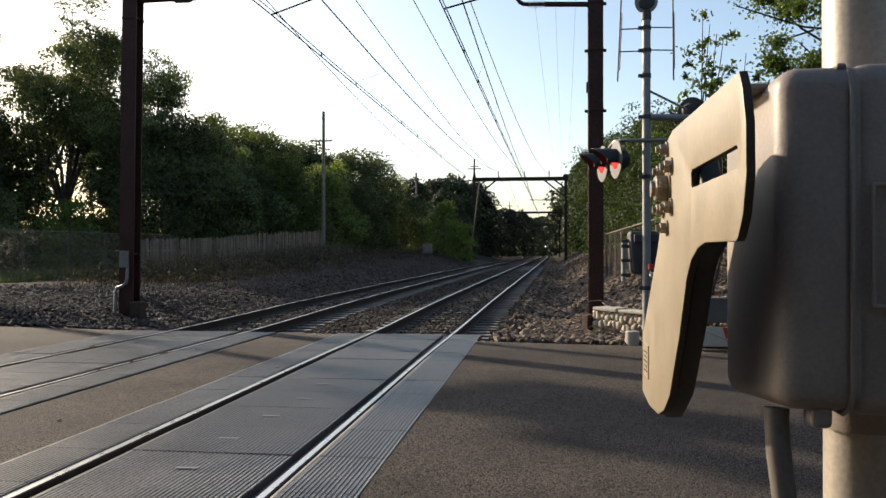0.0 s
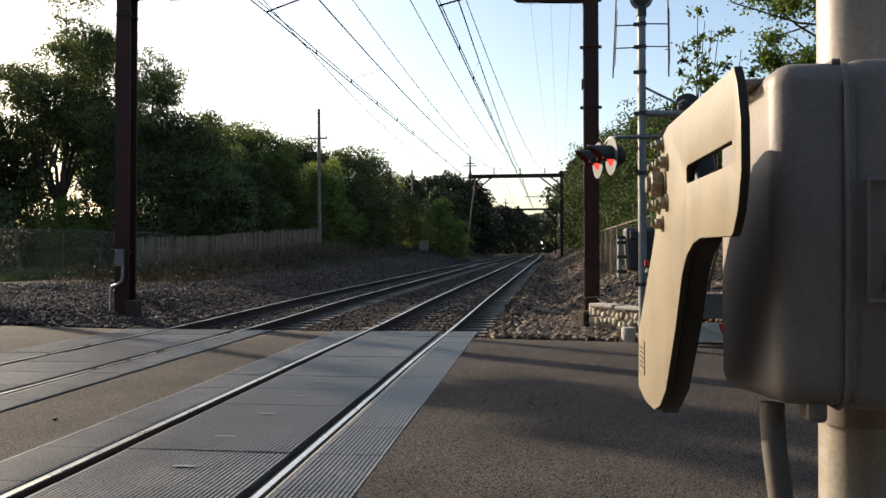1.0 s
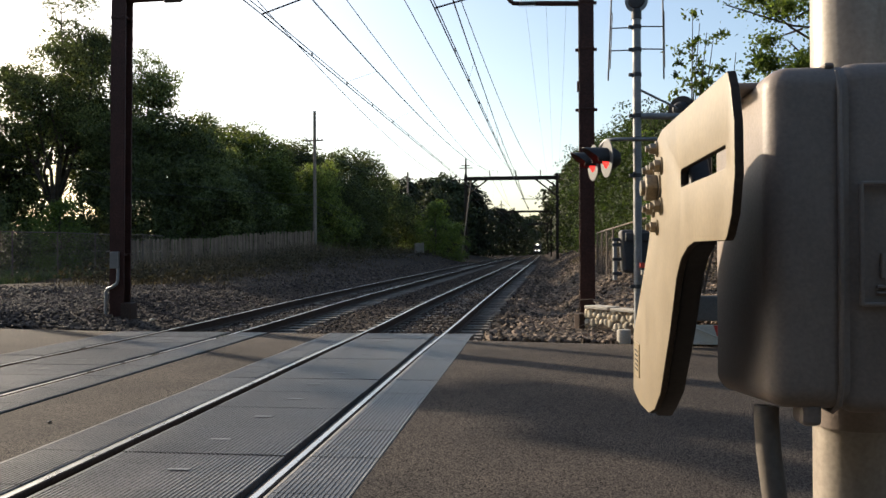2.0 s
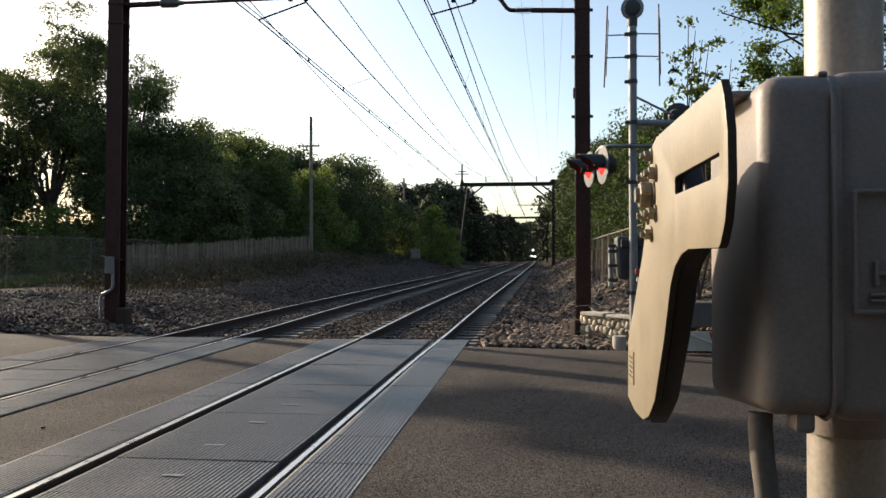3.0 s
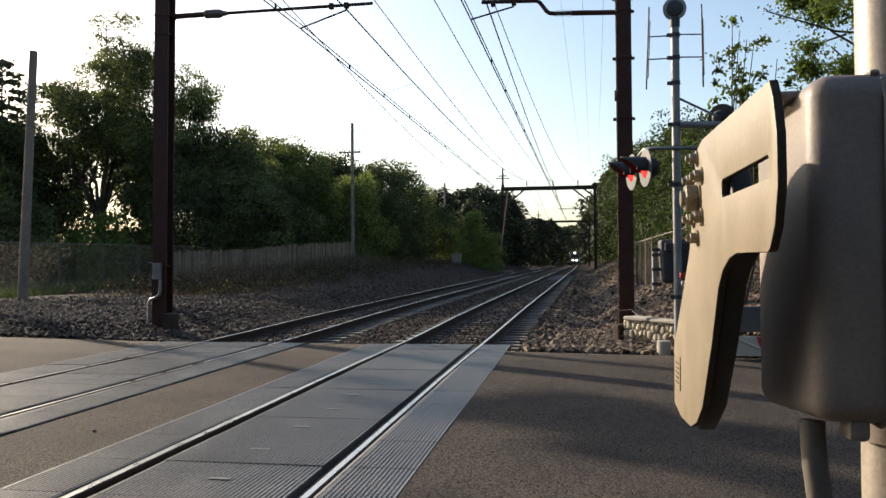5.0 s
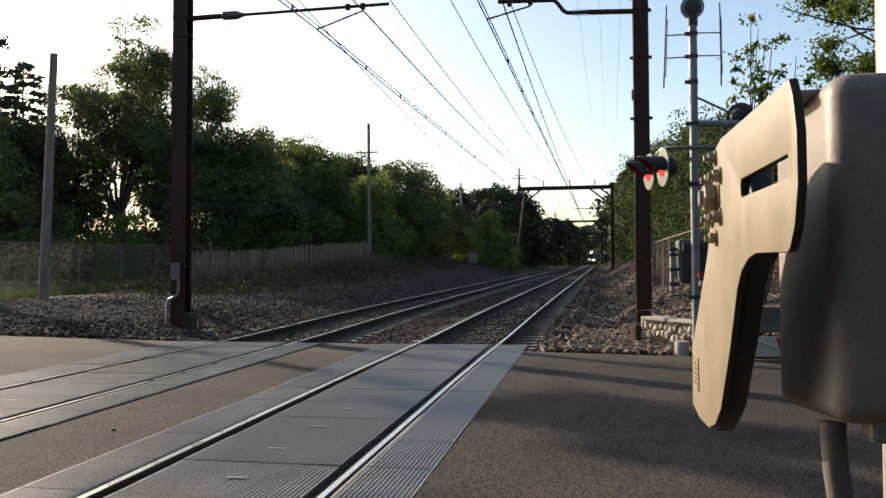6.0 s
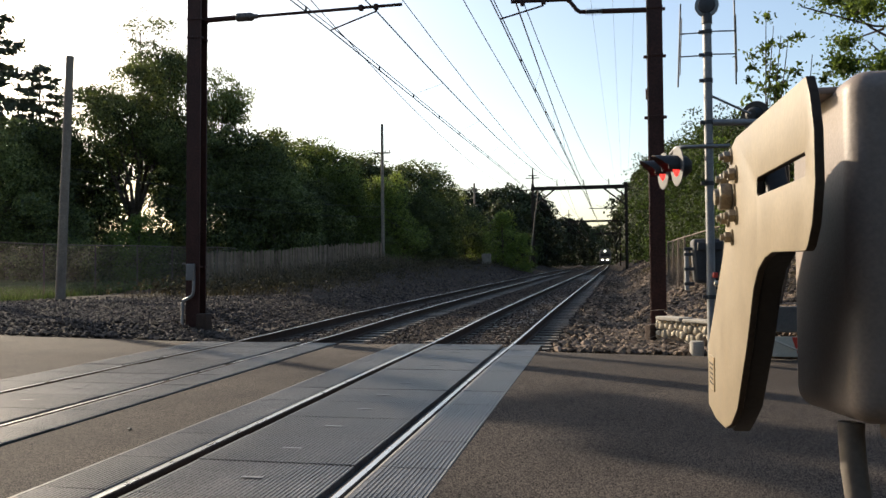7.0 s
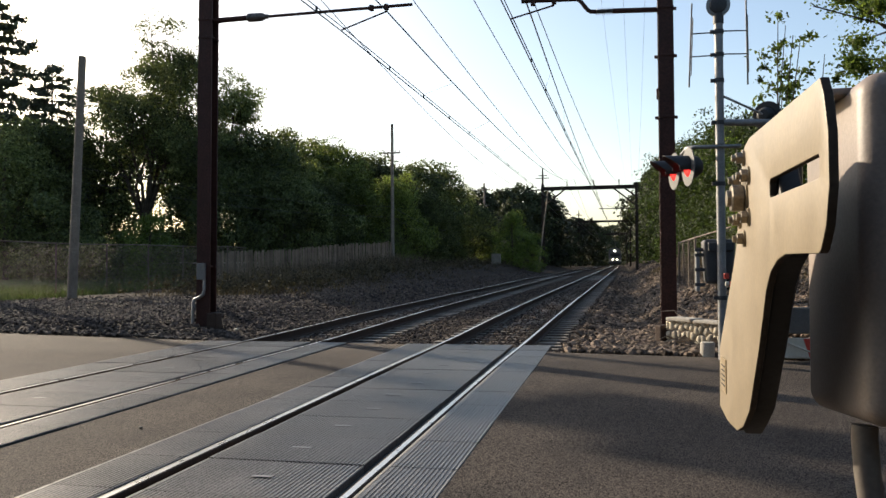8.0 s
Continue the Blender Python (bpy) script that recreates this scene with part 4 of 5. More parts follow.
def shell_leaves(rng, centres, radii, total, size, flat=0.85):
    """Leaves lying on the outside of many small lobes, facing roughly outwards, joined to one list of quads."""
    c, r = np.array(centres, float), np.array(radii, float)
    share = r ** 2 / (r ** 2).sum()
    lobes_c, lobes_r = [], []
    for p, q in zip(c, r):
        k = 12
        d = rng.normal(size=(k, 3))
        d[:, 2] += 0.35
        d /= np.linalg.norm(d, axis=1)[:, None]
        lobes_c.append(p + d * q * rng.uniform(0.62, 0.9, (k, 1)) * (1, 1, flat))
        lobes_r.append(q * rng.uniform(0.30, 0.50, k))
    lc, lr = np.concatenate(lobes_c), np.concatenate(lobes_r)
    count = np.maximum(6, (np.repeat(share, 12) / 12 * total)).astype(int)
    lc, lr = np.repeat(lc, count, axis=0), np.repeat(lr, count)[:, None]
    n = len(lc)
    d = rng.normal(size=(n, 3))
    d[:, 2] += 0.45
    d /= np.linalg.norm(d, axis=1)[:, None]
    p = lc + d * lr * (1 + rng.normal(size=(n, 1)) * 0.13) * (1, 1, flat)
    m = d + rng.normal(size=(n, 3)) * 0.5
    m /= np.linalg.norm(m, axis=1)[:, None]
    u = np.cross(m, rng.normal(size=(n, 3)))
    u /= np.linalg.norm(u, axis=1)[:, None]
    w = np.cross(m, u)
    s = size * rng.uniform(0.55, 1.3, (n, 1))
    v = np.stack([p - u * s, p - w * s * 0.6, p + u * s, p + w * s * 0.6], axis=1).reshape(-1, 3)
    return v.tolist(), np.arange(4 * n).reshape(-1, 4).tolist()


def make_wood_tree(seed, height, spread, leaf, total, leaf_mat, label, lumps=18, clear=0.10):
    """A full tree of the wood's edge: trunk, limbs to each billow of the crown, and billows of leaves down to the ground."""
    rnd = random.Random(seed)
    rng = np.random.default_rng(seed)
    tree = empty("tree", Matrix(), label, "tree", "trees by the line")
    bm = bmesh.new()
    r0 = height * 0.018
    path_tube(bm, [(0, 0, 0), (0.02 * height, 0, 0.3 * height), (0, 0.02 * height, 0.62 * height), (0, 0, 0.86 * height)], r0, 8, r0 * 0.25)
    centres, radii = [Vector((0, 0, 0.86 * height))], [0.13 * height]
    for i in range(lumps):
        t = (i + 0.5) / lumps
        z = clear + (0.97 - clear) * t
        a = i * 2.4 + rnd.uniform(-0.4, 0.4)
        wide = math.sin(math.pi * min(1.0, 0.20 + 0.80 * t)) ** 0.6 * rnd.uniform(0.72, 1.06)
        r = height * rnd.uniform(0.13, 0.24)
        c = Vector((math.cos(a) * (spread * wide - r * 0.7), math.sin(a) * (spread * wide - r * 0.7), z * height - r * 0.55))
        centres.append(c)
        radii.append(r)
        base = Vector((0, 0, max(0.08, z - 0.25) * height * 0.85))
        path_tube(bm, [base, base.lerp(c, 0.55) + Vector((0, 0, 0.03 * height)), c], r0 * 0.32 * (1.15 - t), 5, 0.015)
    part("trunk", bm, M_BARK, tree)
    v, f = shell_leaves(rng, centres, radii, total, leaf)
    raw("crown", v, f, leaf_mat, tree)
    return tree


def make_open_tree(seed, height, spread, leaf, total, leaf_mat, label, bare=0.30, stems=7):
    """A tall tree with an open crown: forked stems, many bare limbs and plates of leaves with gaps between them."""
    rnd = random.Random(seed)
    rng = np.random.default_rng(seed)
    tree = empty("tree", Matrix(), label, "tree", "trees by the line")
    bm = bmesh.new()
    r0 = height * 0.014
    fork = Vector((0.01 * height, 0, 0.20 * height))
    path_tube(bm, [(0, 0, -0.2), (0.01 * height, 0, 0.10 * height), fork], r0, 9, r0 * 0.85)
    centres, radii = [], []
    for i in range(stems):
        a = i * 2.4 + rnd.uniform(-0.3, 0.3)
        out = 0.12 if i == 0 else rnd.uniform(0.35, 0.85)
        top = height * (0.95 if i == 0 else rnd.uniform(0.66, 0.93) - 0.10 * out)
        tip = Vector((math.cos(a) * spread * out, math.sin(a) * spread * out, top))
        m1 = fork.lerp(tip, 0.35) + Vector((math.cos(a), math.sin(a), 0)) * spread * 0.07
        m2 = fork.lerp(tip, 0.7) + Vector((rnd.gauss(0, 0.03), rnd.gauss(0, 0.03), 0)) * height
        line = [fork, m1, m2, tip]
        path_tube(bm, line, r0 * (0.62 if i else 0.8), 7, 0.02)
        for j in range(13):
            q = rnd.uniform(0.22, 1.0)
            k = min(2, int(q * 3))
            p = line[k].lerp(line[k + 1], q * 3 - k)
            b = a + rnd.uniform(-1.9, 1.9)
            ln = spread * rnd.uniform(0.20, 0.52) * (1.15 - 0.55 * q)
            e = p + Vector((math.cos(b), math.sin(b), rnd.uniform(0.1, 0.75))) * ln
            e.z = min(e.z, height * 0.97)
            path_tube(bm, [p, p.lerp(e, 0.5) + Vector((0, 0, -0.06 * ln)), e], r0 * 0.20 * (1.3 - q), 5, 0.012)
            if e.z < bare * height and rnd.random() < 0.75:
                continue
            if rnd.random() < 0.10:
                continue
            centres.append(e)
            radii.append(height * rnd.uniform(0.040, 0.082))
            centres.append(p.lerp(e, 0.6) + Vector((rnd.gauss(0, 0.02), rnd.gauss(0, 0.02), rnd.gauss(0, 0.02))) * height)
            radii.append(height * rnd.uniform(0.025, 0.05))
        for _ in range(4):
            centres.append(tip + Vector((rnd.gauss(0, 0.055), rnd.gauss(0, 0.055), rnd.uniform(-0.10, 0.01))) * height)
            radii.append(height * rnd.uniform(0.045, 0.075))
    part("trunk", bm, M_BARK, tree)
    v, f = shell_leaves(rng, centres, radii, total, leaf, 0.7)
    raw("crown", v, f, leaf_mat, tree)
    return tree


def make_slim_tree(seed):
    """A tall bare stem with a few broken tufts of crown at its head."""
    rnd = random.Random(seed)
    rng = np.random.default_rng(seed)
    tree = empty("tree", Matrix(), "tall slim tree with a bare stem and a small crown", "tree", "trees by the line")
    bm = bmesh.new()
    path_tube(bm, [(0, 0, -0.3), (0.08, 0.05, 4), (-0.05, 0.0, 8), (0.05, 0.1, 11), (0, 0, 13.6)], 0.34, 10, 0.10)
    centres, radii = [], []
    for i in range(17):
        z = rnd.uniform(12.2, 14.3)
        a = rnd.uniform(0, 6.28)
        k = rnd.uniform(0.2, 1.55)
        c = Vector((math.cos(a) * k, math.sin(a) * k, z))
        path_tube(bm, [(0, 0, z - 0.7), c], 0.06, 5, 0.02)
        centres.append(c)
        radii.append(rnd.uniform(0.20, 0.46))
    part("trunk", bm, M_BARK, tree)
    v, f = shell_leaves(rng, centres, radii, 24000, 0.15, 0.6)
    raw("crown", v, f, M_LEAF, tree)
    return tree


def make_tree(seed, height, spread, leaf, density, leaf_mat, trunk_h=0.22, airy=0.0, name="tree", label="", low=0.18, girth=0.016):
    """A broad-leaved tree: tapered trunk, forked limbs, twigs and a crown of many leaves."""
    rnd = random.Random(seed)
    rng = np.random.default_rng(seed)
    tree = empty(name, Matrix(), label, "tree", "trees by the line")
    bm = bmesh.new()
    r0 = height * girth
    lean = Vector((rnd.uniform(-0.05, 0.05), rnd.uniform(-0.05, 0.05), 1))
    trunk = [lean * height * t + Vector((rnd.uniform(-1, 1), rnd.uniform(-1, 1), 0)) * 0.012 * height * t for t in (0, 0.15, 0.3, 0.45, 0.6, 0.75, 0.9)]
    path_tube(bm, trunk, r0, 8, r0 * 0.2)
    centres, radii = [], []

    def inside(p, slack):
        """Keeps a point of the crown inside an uneven rounded envelope."""
        out = min(1.0, math.hypot(p.x, p.y) / (spread * 1.15))
        return Vector((p.x, p.y, min(p.z, height * slack * (1.0 - 0.42 * out * out))))
    limbs = int(22 + 6 * rnd.random())
    for i in range(limbs):
        t = trunk_h + (0.93 - trunk_h) * (i + rnd.random() * 0.6) / limbs
        k = min(5, int(t / 0.15))
        base = trunk[k].lerp(trunk[k + 1], (t - 0.15 * k) / 0.15) if k < 6 else trunk[6]
        ang = i * 2.4 + rnd.uniform(-0.5, 0.5)
        shape = math.sin(math.pi * min(1, (t - trunk_h * 0.6) / (1.06 - trunk_h * 0.6)) ** 0.8) ** 0.7
        ln = spread * shape * rnd.uniform(0.65, 1.15)
        dr = Vector((math.cos(ang), math.sin(ang), rnd.uniform(0.25, 0.9) * (0.6 + t)))
        room = rnd.uniform(0.90, 1.07)
        tip = inside(base + dr * ln * 0.9, room)
        mid = base.lerp(tip, 0.5) + Vector((0, 0, -0.05 * ln))
        path_tube(bm, [base, mid, tip], r0 * 0.38 * (1.1 - t), 6, 0.012)
        for j in range(6 if airy else 9):
            f = rnd.uniform(0.4, 1.0)
            q = base.lerp(tip, f) + Vector((rnd.gauss(0, 1), rnd.gauss(0, 1), rnd.gauss(0, 0.7))) * ln * 0.17
            q = inside(q, room)
            if rnd.random() < airy:
                continue
            path_tube(bm, [base.lerp(tip, f * 0.8), q], 0.02 + r0 * 0.05, 4, 0.008)
            centres.append(q)
            radii.append(height * rnd.uniform(0.03, 0.062))
    for _ in range(16):
        centres.append(trunk[6] + Vector((rnd.gauss(0, 0.10), rnd.gauss(0, 0.10), rnd.uniform(-0.12, 0.02))) * height)
        radii.append(height * rnd.uniform(0.045, 0.075))
    if not airy:                           # foliage down to the ground at the wood's edge
        for _ in range(int(34 * (1 - low))):
            a, q = rnd.uniform(0, 6.28), rnd.uniform(low, 0.6)
            centres.append(Vector((math.cos(a), math.sin(a), 0)) * spread * rnd.uniform(0.35, 0.9) + Vector((0, 0, q * height)))
            radii.append(height * rnd.uniform(0.05, 0.085))
    part("trunk", bm, M_BARK, tree)
    v, f = leaf_cloud(rng, [tuple(c) for c in centres], radii, density, leaf)
    raw("crown", v, f, leaf_mat, tree)
    return tree


def make_conifer(seed, height):
    rnd = random.Random(seed)
    rng = np.random.default_rng(seed)
    tree = empty("conifer", Matrix(), "dark green conifer with drooping branches", "tree", "trees by the line")
    bm = bmesh.new()
    path_tube(bm, [(0, 0, 0), (0, 0, height * 0.5), (0, 0, height)], height * 0.014, 8, 0.02)
    part("trunk", bm, M_BARK, tree)
    c, r = [], []
    k = int(height * 5.5)
    for i in range(k):
        t = 0.12 + 0.87 * i / k
        a = i * 2.4 + rnd.uniform(-0.4, 0.4)
        ln = height * 0.30 * (1 - t) ** 0.75 * rnd.uniform(0.7, 1.2) + 0.25
        base = Vector((0, 0, t * height))
        tip = base + Vector((math.cos(a) * ln, math.sin(a) * ln, -0.12 * ln + 0.05))
        bm = bmesh.new()
        path_tube(bm, [base, base.lerp(tip, 0.5) + Vector((0, 0, 0.04 * ln)), tip], 0.035, 5, 0.008)
        part("branch", bm, M_BARK, tree)
        m = max(2, int(ln / 0.35))
        for j in range(m):
            q = base.lerp(tip, (j + 1) / m)
            c.append((q.x, q.y, q.z - 0.08))
            r.append(0.32)
    v, f = leaf_cloud(rng, c, r, 75, 0.11, 0.6)
    raw("crown", v, f, M_NEEDLE, tree)
    return tree


def put(tree, x, y, s=1.0, turn=0.0, first=[]):
    """Sets a tree, or a copy of it, on the ground."""
    m = Matrix.Translation((x, y, ground_z(x, y) - 0.1)) @ Matrix.Rotation(turn, 4, "Z")
    if tree not in first:
        first.append(tree)
        tree.matrix_basis = m
        tree.scale = (s, s, s)
        return tree
    ob = copy_thing(tree, m)
    ob.scale = (s, s, s)
    return ob


def build_trees():
    dark = "dense dark green broad-leaved tree at the edge of the wood"
    T1 = make_wood_tree(1, 10, 5.4, 0.105, 24000, M_LEAF, dark)
    T2 = make_wood_tree(2, 10, 4.6, 0.105, 22000, M_LEAF_MID, "dense mid-green broad-leaved tree at the edge of the wood")
    T3 = make_wood_tree(3, 10, 5.6, 0.105, 24000, M_LEAF, dark)
    # trees far down the line carry their shade in the leaf colour
    F1 = make_wood_tree(11, 10, 4.2, 0.21, 9500, M_LEAF_SHADED, "dark green tree, leaves darkened to stand for shade", 20)
    F2 = make_wood_tree(12, 10, 3.8, 0.21, 9500, M_LEAF_SHADED, "dark green tree, leaves darkened to stand for shade", 20)
    TA = make_open_tree(4, 18, 5.0, 0.080, 50000, M_LEAF, "tall airy tree with open crown and bare limbs", 0.42, 9)
    TB = make_open_tree(14, 16, 4.6, 0.080, 42000, M_LEAF, "tall airy tree with open crown and bare limbs", 0.15)
    TC = make_open_tree(24, 14, 3.6, 0.085, 24000, M_LEAF, "slender airy tree with thin limbs at the wood's edge", 0.2)
    TL = make_wood_tree(5, 7, 2.6, 0.095, 9000, M_LEAF_FRESH, "small bright green tree near the track")
    TR = make_wood_tree(6, 10, 3.4, 0.115, 13000, M_LEAF_LIGHT, "sunlit green tree on the bank")
    heights = {T1: 9.9, T2: 9.9, T3: 9.9, F1: 9.9, F2: 9.9, TA: 18.0, TB: 16.0, TC: 14.0, TR: 9.9, TL: 7.0}
    rnd = random.Random(21)
    # place and height of each tree
    spots = [
        (-34.6, 54, 20.6, TA), (-31.0, 57, 18.4, TB), (-27.6, 58, 15.2, TC), (-34.0, 60, 18.0, TC), (-39.6, 56, 15.2, TC), (-41.9, 50, 12.4, T1),
        (-40.2, 52, 11.9, T3), (-42.5, 58, 11.8, T2), (-39.6, 46, 10.6, T3), (-48.9, 60, 12.3, T1), (-27.2, 58, 12.0, T3),
        (-26.0, 60, 11.4, T1), (-29.5, 55, 10.4, T3), (-27.4, 55, 9.3, T1), 
        (-27.7, 66, 12.3, T2), (-27.3, 70, 13.2, T3), (-23.4, 66, 11.7, T2), (-24.2, 56, 8.7, T1), (-23.1, 60, 8.2, T3),
        (-22.1, 64, 9.5, T2), (-24.8, 78, 12.5, T1), (-23.3, 80, 12.8, T3), (-19.8, 70, 9.6, T2), (-21.2, 84, 12.5, T1),
        (-18.7, 86, 12.7, T3), (-18.7, 76, 9.1, T1), (-18.1, 90, 10.4, T3), (-18.8, 112, 12.2, F1), (-16, 118, 12.7, F2),
        (-13.3, 124, 13.8, F1), (-11.2, 130, 13.2, F2), (-12.6, 104, 9.9, F1), (-16.1, 98, 9, F2), (-11.3, 146, 13.4, F1),
        (-21.4, 68, 7.4, T3), (-17.7, 82, 7.6, T1), (-10.2, 185, 11.6, F1), (-11.7, 170, 12.4, F2), (-8.8, 205, 13.2, F2),
        (-7.2, 235, 14.2, F1), (-5.6, 270, 14.4, F2), (-3.6, 310, 15.2, F1), (-0.6, 400, 19.6, F2), (4.3, 430, 22.1, F1),
        (1.5, 470, 23.4, F2), (6.3, 380, 21.2, F1), (7.8, 330, 23.1, F2), (-3.5, 500, 23.5, F1),
        (7, 100, 14, TR), (6.68, 80, 12.5, TR), (9.84, 140, 18.8, F1), (7.192, 112, 16.1, TR), (6.296, 56, 10.1, TR), (10.56, 185, 23.1, F1),
        (7.4, 125, 17.3, TR), (10.16, 160, 20.9, F1), (10.96, 210, 24.8, F1), (11.92, 270, 25.8, F1), (6.392, 62, 10.7, TR), (6.2, 50, 9.6, TR),
        (6.072, 42, 8.6, TR), (5.976, 36, 7.7, TR), (5.88, 30, 6.7, TR), (5.832, 27, 5.9, TR), (5.6, 30, 6.8, TR), (6.2, 38, 8.3, TR),
        (5.9, 46, 9.5, TR),
    ]
    for x, y, h, k in spots:
        put(k, x, y, (h - ground_z(x, y)) / heights[k], rnd.uniform(0, 6))
    put(TL, -10.5, 84, 0.86)
    put(TL, -8.4, 85, 0.62, 2.0)
    put(TL, -28.3, 45, 0.66, 1.0)
    put(TL, -31.5, 47, 0.50, 3.0)
    put(T2, -14.0, 92, 0.42, 1.0)
    C = make_conifer(8, 11)
    for x, y, s in ((-41.6, 53, 1.5), (-51.4, 58, 2.3), (-45, 58, 1.2)):
        put(C, x, y, s, rnd.uniform(0, 6))
    # bare-stemmed tree beside the road: its shadow falls across the crossing
    put(make_slim_tree(17), -29.35, 28.8)
    # young growth over the wall
    TN = make_tree(9, 8.5, 2.6, 0.042, 620, M_LEAF_FRESH, trunk_h=0.3, airy=0.4, label="young tree with light green leaves on the bank")
    put(TN, 5.85, 15.2, 0.95, 0.5)
    TY = make_sapling(31)
    put(TY, 3.1, 15.8, 1.22)
    put(TY, 2.55, 16.6, 0.82, 2.0)
    # unseen trees added behind the camera and road to hold back sky light
    for x, y, h in ((-12, -17, 12), (-5.5, -15, 11), (1.5, -14, 11), (8, -13, 11), (14.5, -6, 12), (16, 2, 12), (15, 10, 11), (-19, -15, 14), (-9, -17, 17), (-27, -16, 14), (-36, -8, 14)):
        put(F1, x, y, h / 10.5, rnd.uniform(0, 6))


def make_sapling(seed):
    """A few thin whips with sparse leaves towards their tips."""
    rnd = random.Random(seed)
    rng = np.random.default_rng(seed)
    t = empty("sapling", Matrix(), "thin leafy sapling shoots growing behind the stone wall", "sapling", "saplings")
    c, r = [], []
    for i in range(7):
        a = rnd.uniform(0, 6.28)
        top = Vector((math.cos(a) * rnd.uniform(0.2, 0.9), math.sin(a) * rnd.uniform(0.2, 0.7), rnd.uniform(3.4, 4.6)))
        base = Vector((rnd.uniform(-0.15, 0.15), rnd.uniform(-0.15, 0.15), 0))
        mid = base.lerp(top, 0.55) + Vector((rnd.uniform(-0.15, 0.15), 0, 0))
        bm = bmesh.new()
        path_tube(bm, [base, mid, top], 0.022, 6, 0.005)
        part("stem", bm, M_BARK, t)
        for j in range(9):
            f = rnd.uniform(0.55, 1.0)
            q = mid.lerp(top, (f - 0.55) / 0.45) + Vector((rnd.gauss(0, 0.16), rnd.gauss(0, 0.16), rnd.gauss(0, 0.1)))
            c.append(tuple(q))
            r.append(rnd.uniform(0.10, 0.2))
    v, f = leaf_cloud(rng, c, r, 34, 0.04)
    raw("leaves", v, f, M_LEAF_FRESH, t)
    return t


# ---------------------------------------------------------------- train
def build_train():
    t = empty("train", pose(NEAR_X + bend(320), 320, climb(320)), "approaching dark passenger train with lit headlights", "train")
    bm = bmesh.new()
    prism(bm, [(-1.5, 0.9), (1.5, 0.9), (1.52, 3.3), (1.25, 4.1), (0.6, 4.4), (-0.6, 4.4), (-1.25, 4.1), (-1.52, 3.3)], "y", 0.0, 24.0, 0.05)
    part("body", bm, M_TRAIN, t)
    bm = bmesh.new()
    box(bm, (0, -0.03, 2.75), (2.3, 0.08, 0.75), 0.02)
    part("windscreen", bm, M_TRAINDARK, t, "dark cab window")
    bm = bmesh.new()
    box(bm, (0, 0.3, 0.75), (2.7, 0.8, 0.6), 0.05)
    part("pilot", bm, M_TRAINDARK, t)
    for x, z, r in ((0.0, 3.75, 0.14), (-0.62, 1.6, 0.09), (0.55, 1.6, 0.12)):
        bm = bmesh.new()
        tube(bm, (x, -0.14, z), (x, 0.05, z), r, seg=16)
        part("headlight", bm, M_LAMP, t, "bright white headlight")
    return t


train = build_train()


def motions():
    rows = []
    for i in range(9):
        y = 332 - 16.6 * i
        rows.append((float(i), pose(NEAR_X + bend(y), y, climb(y))))
    walk(train, rows)


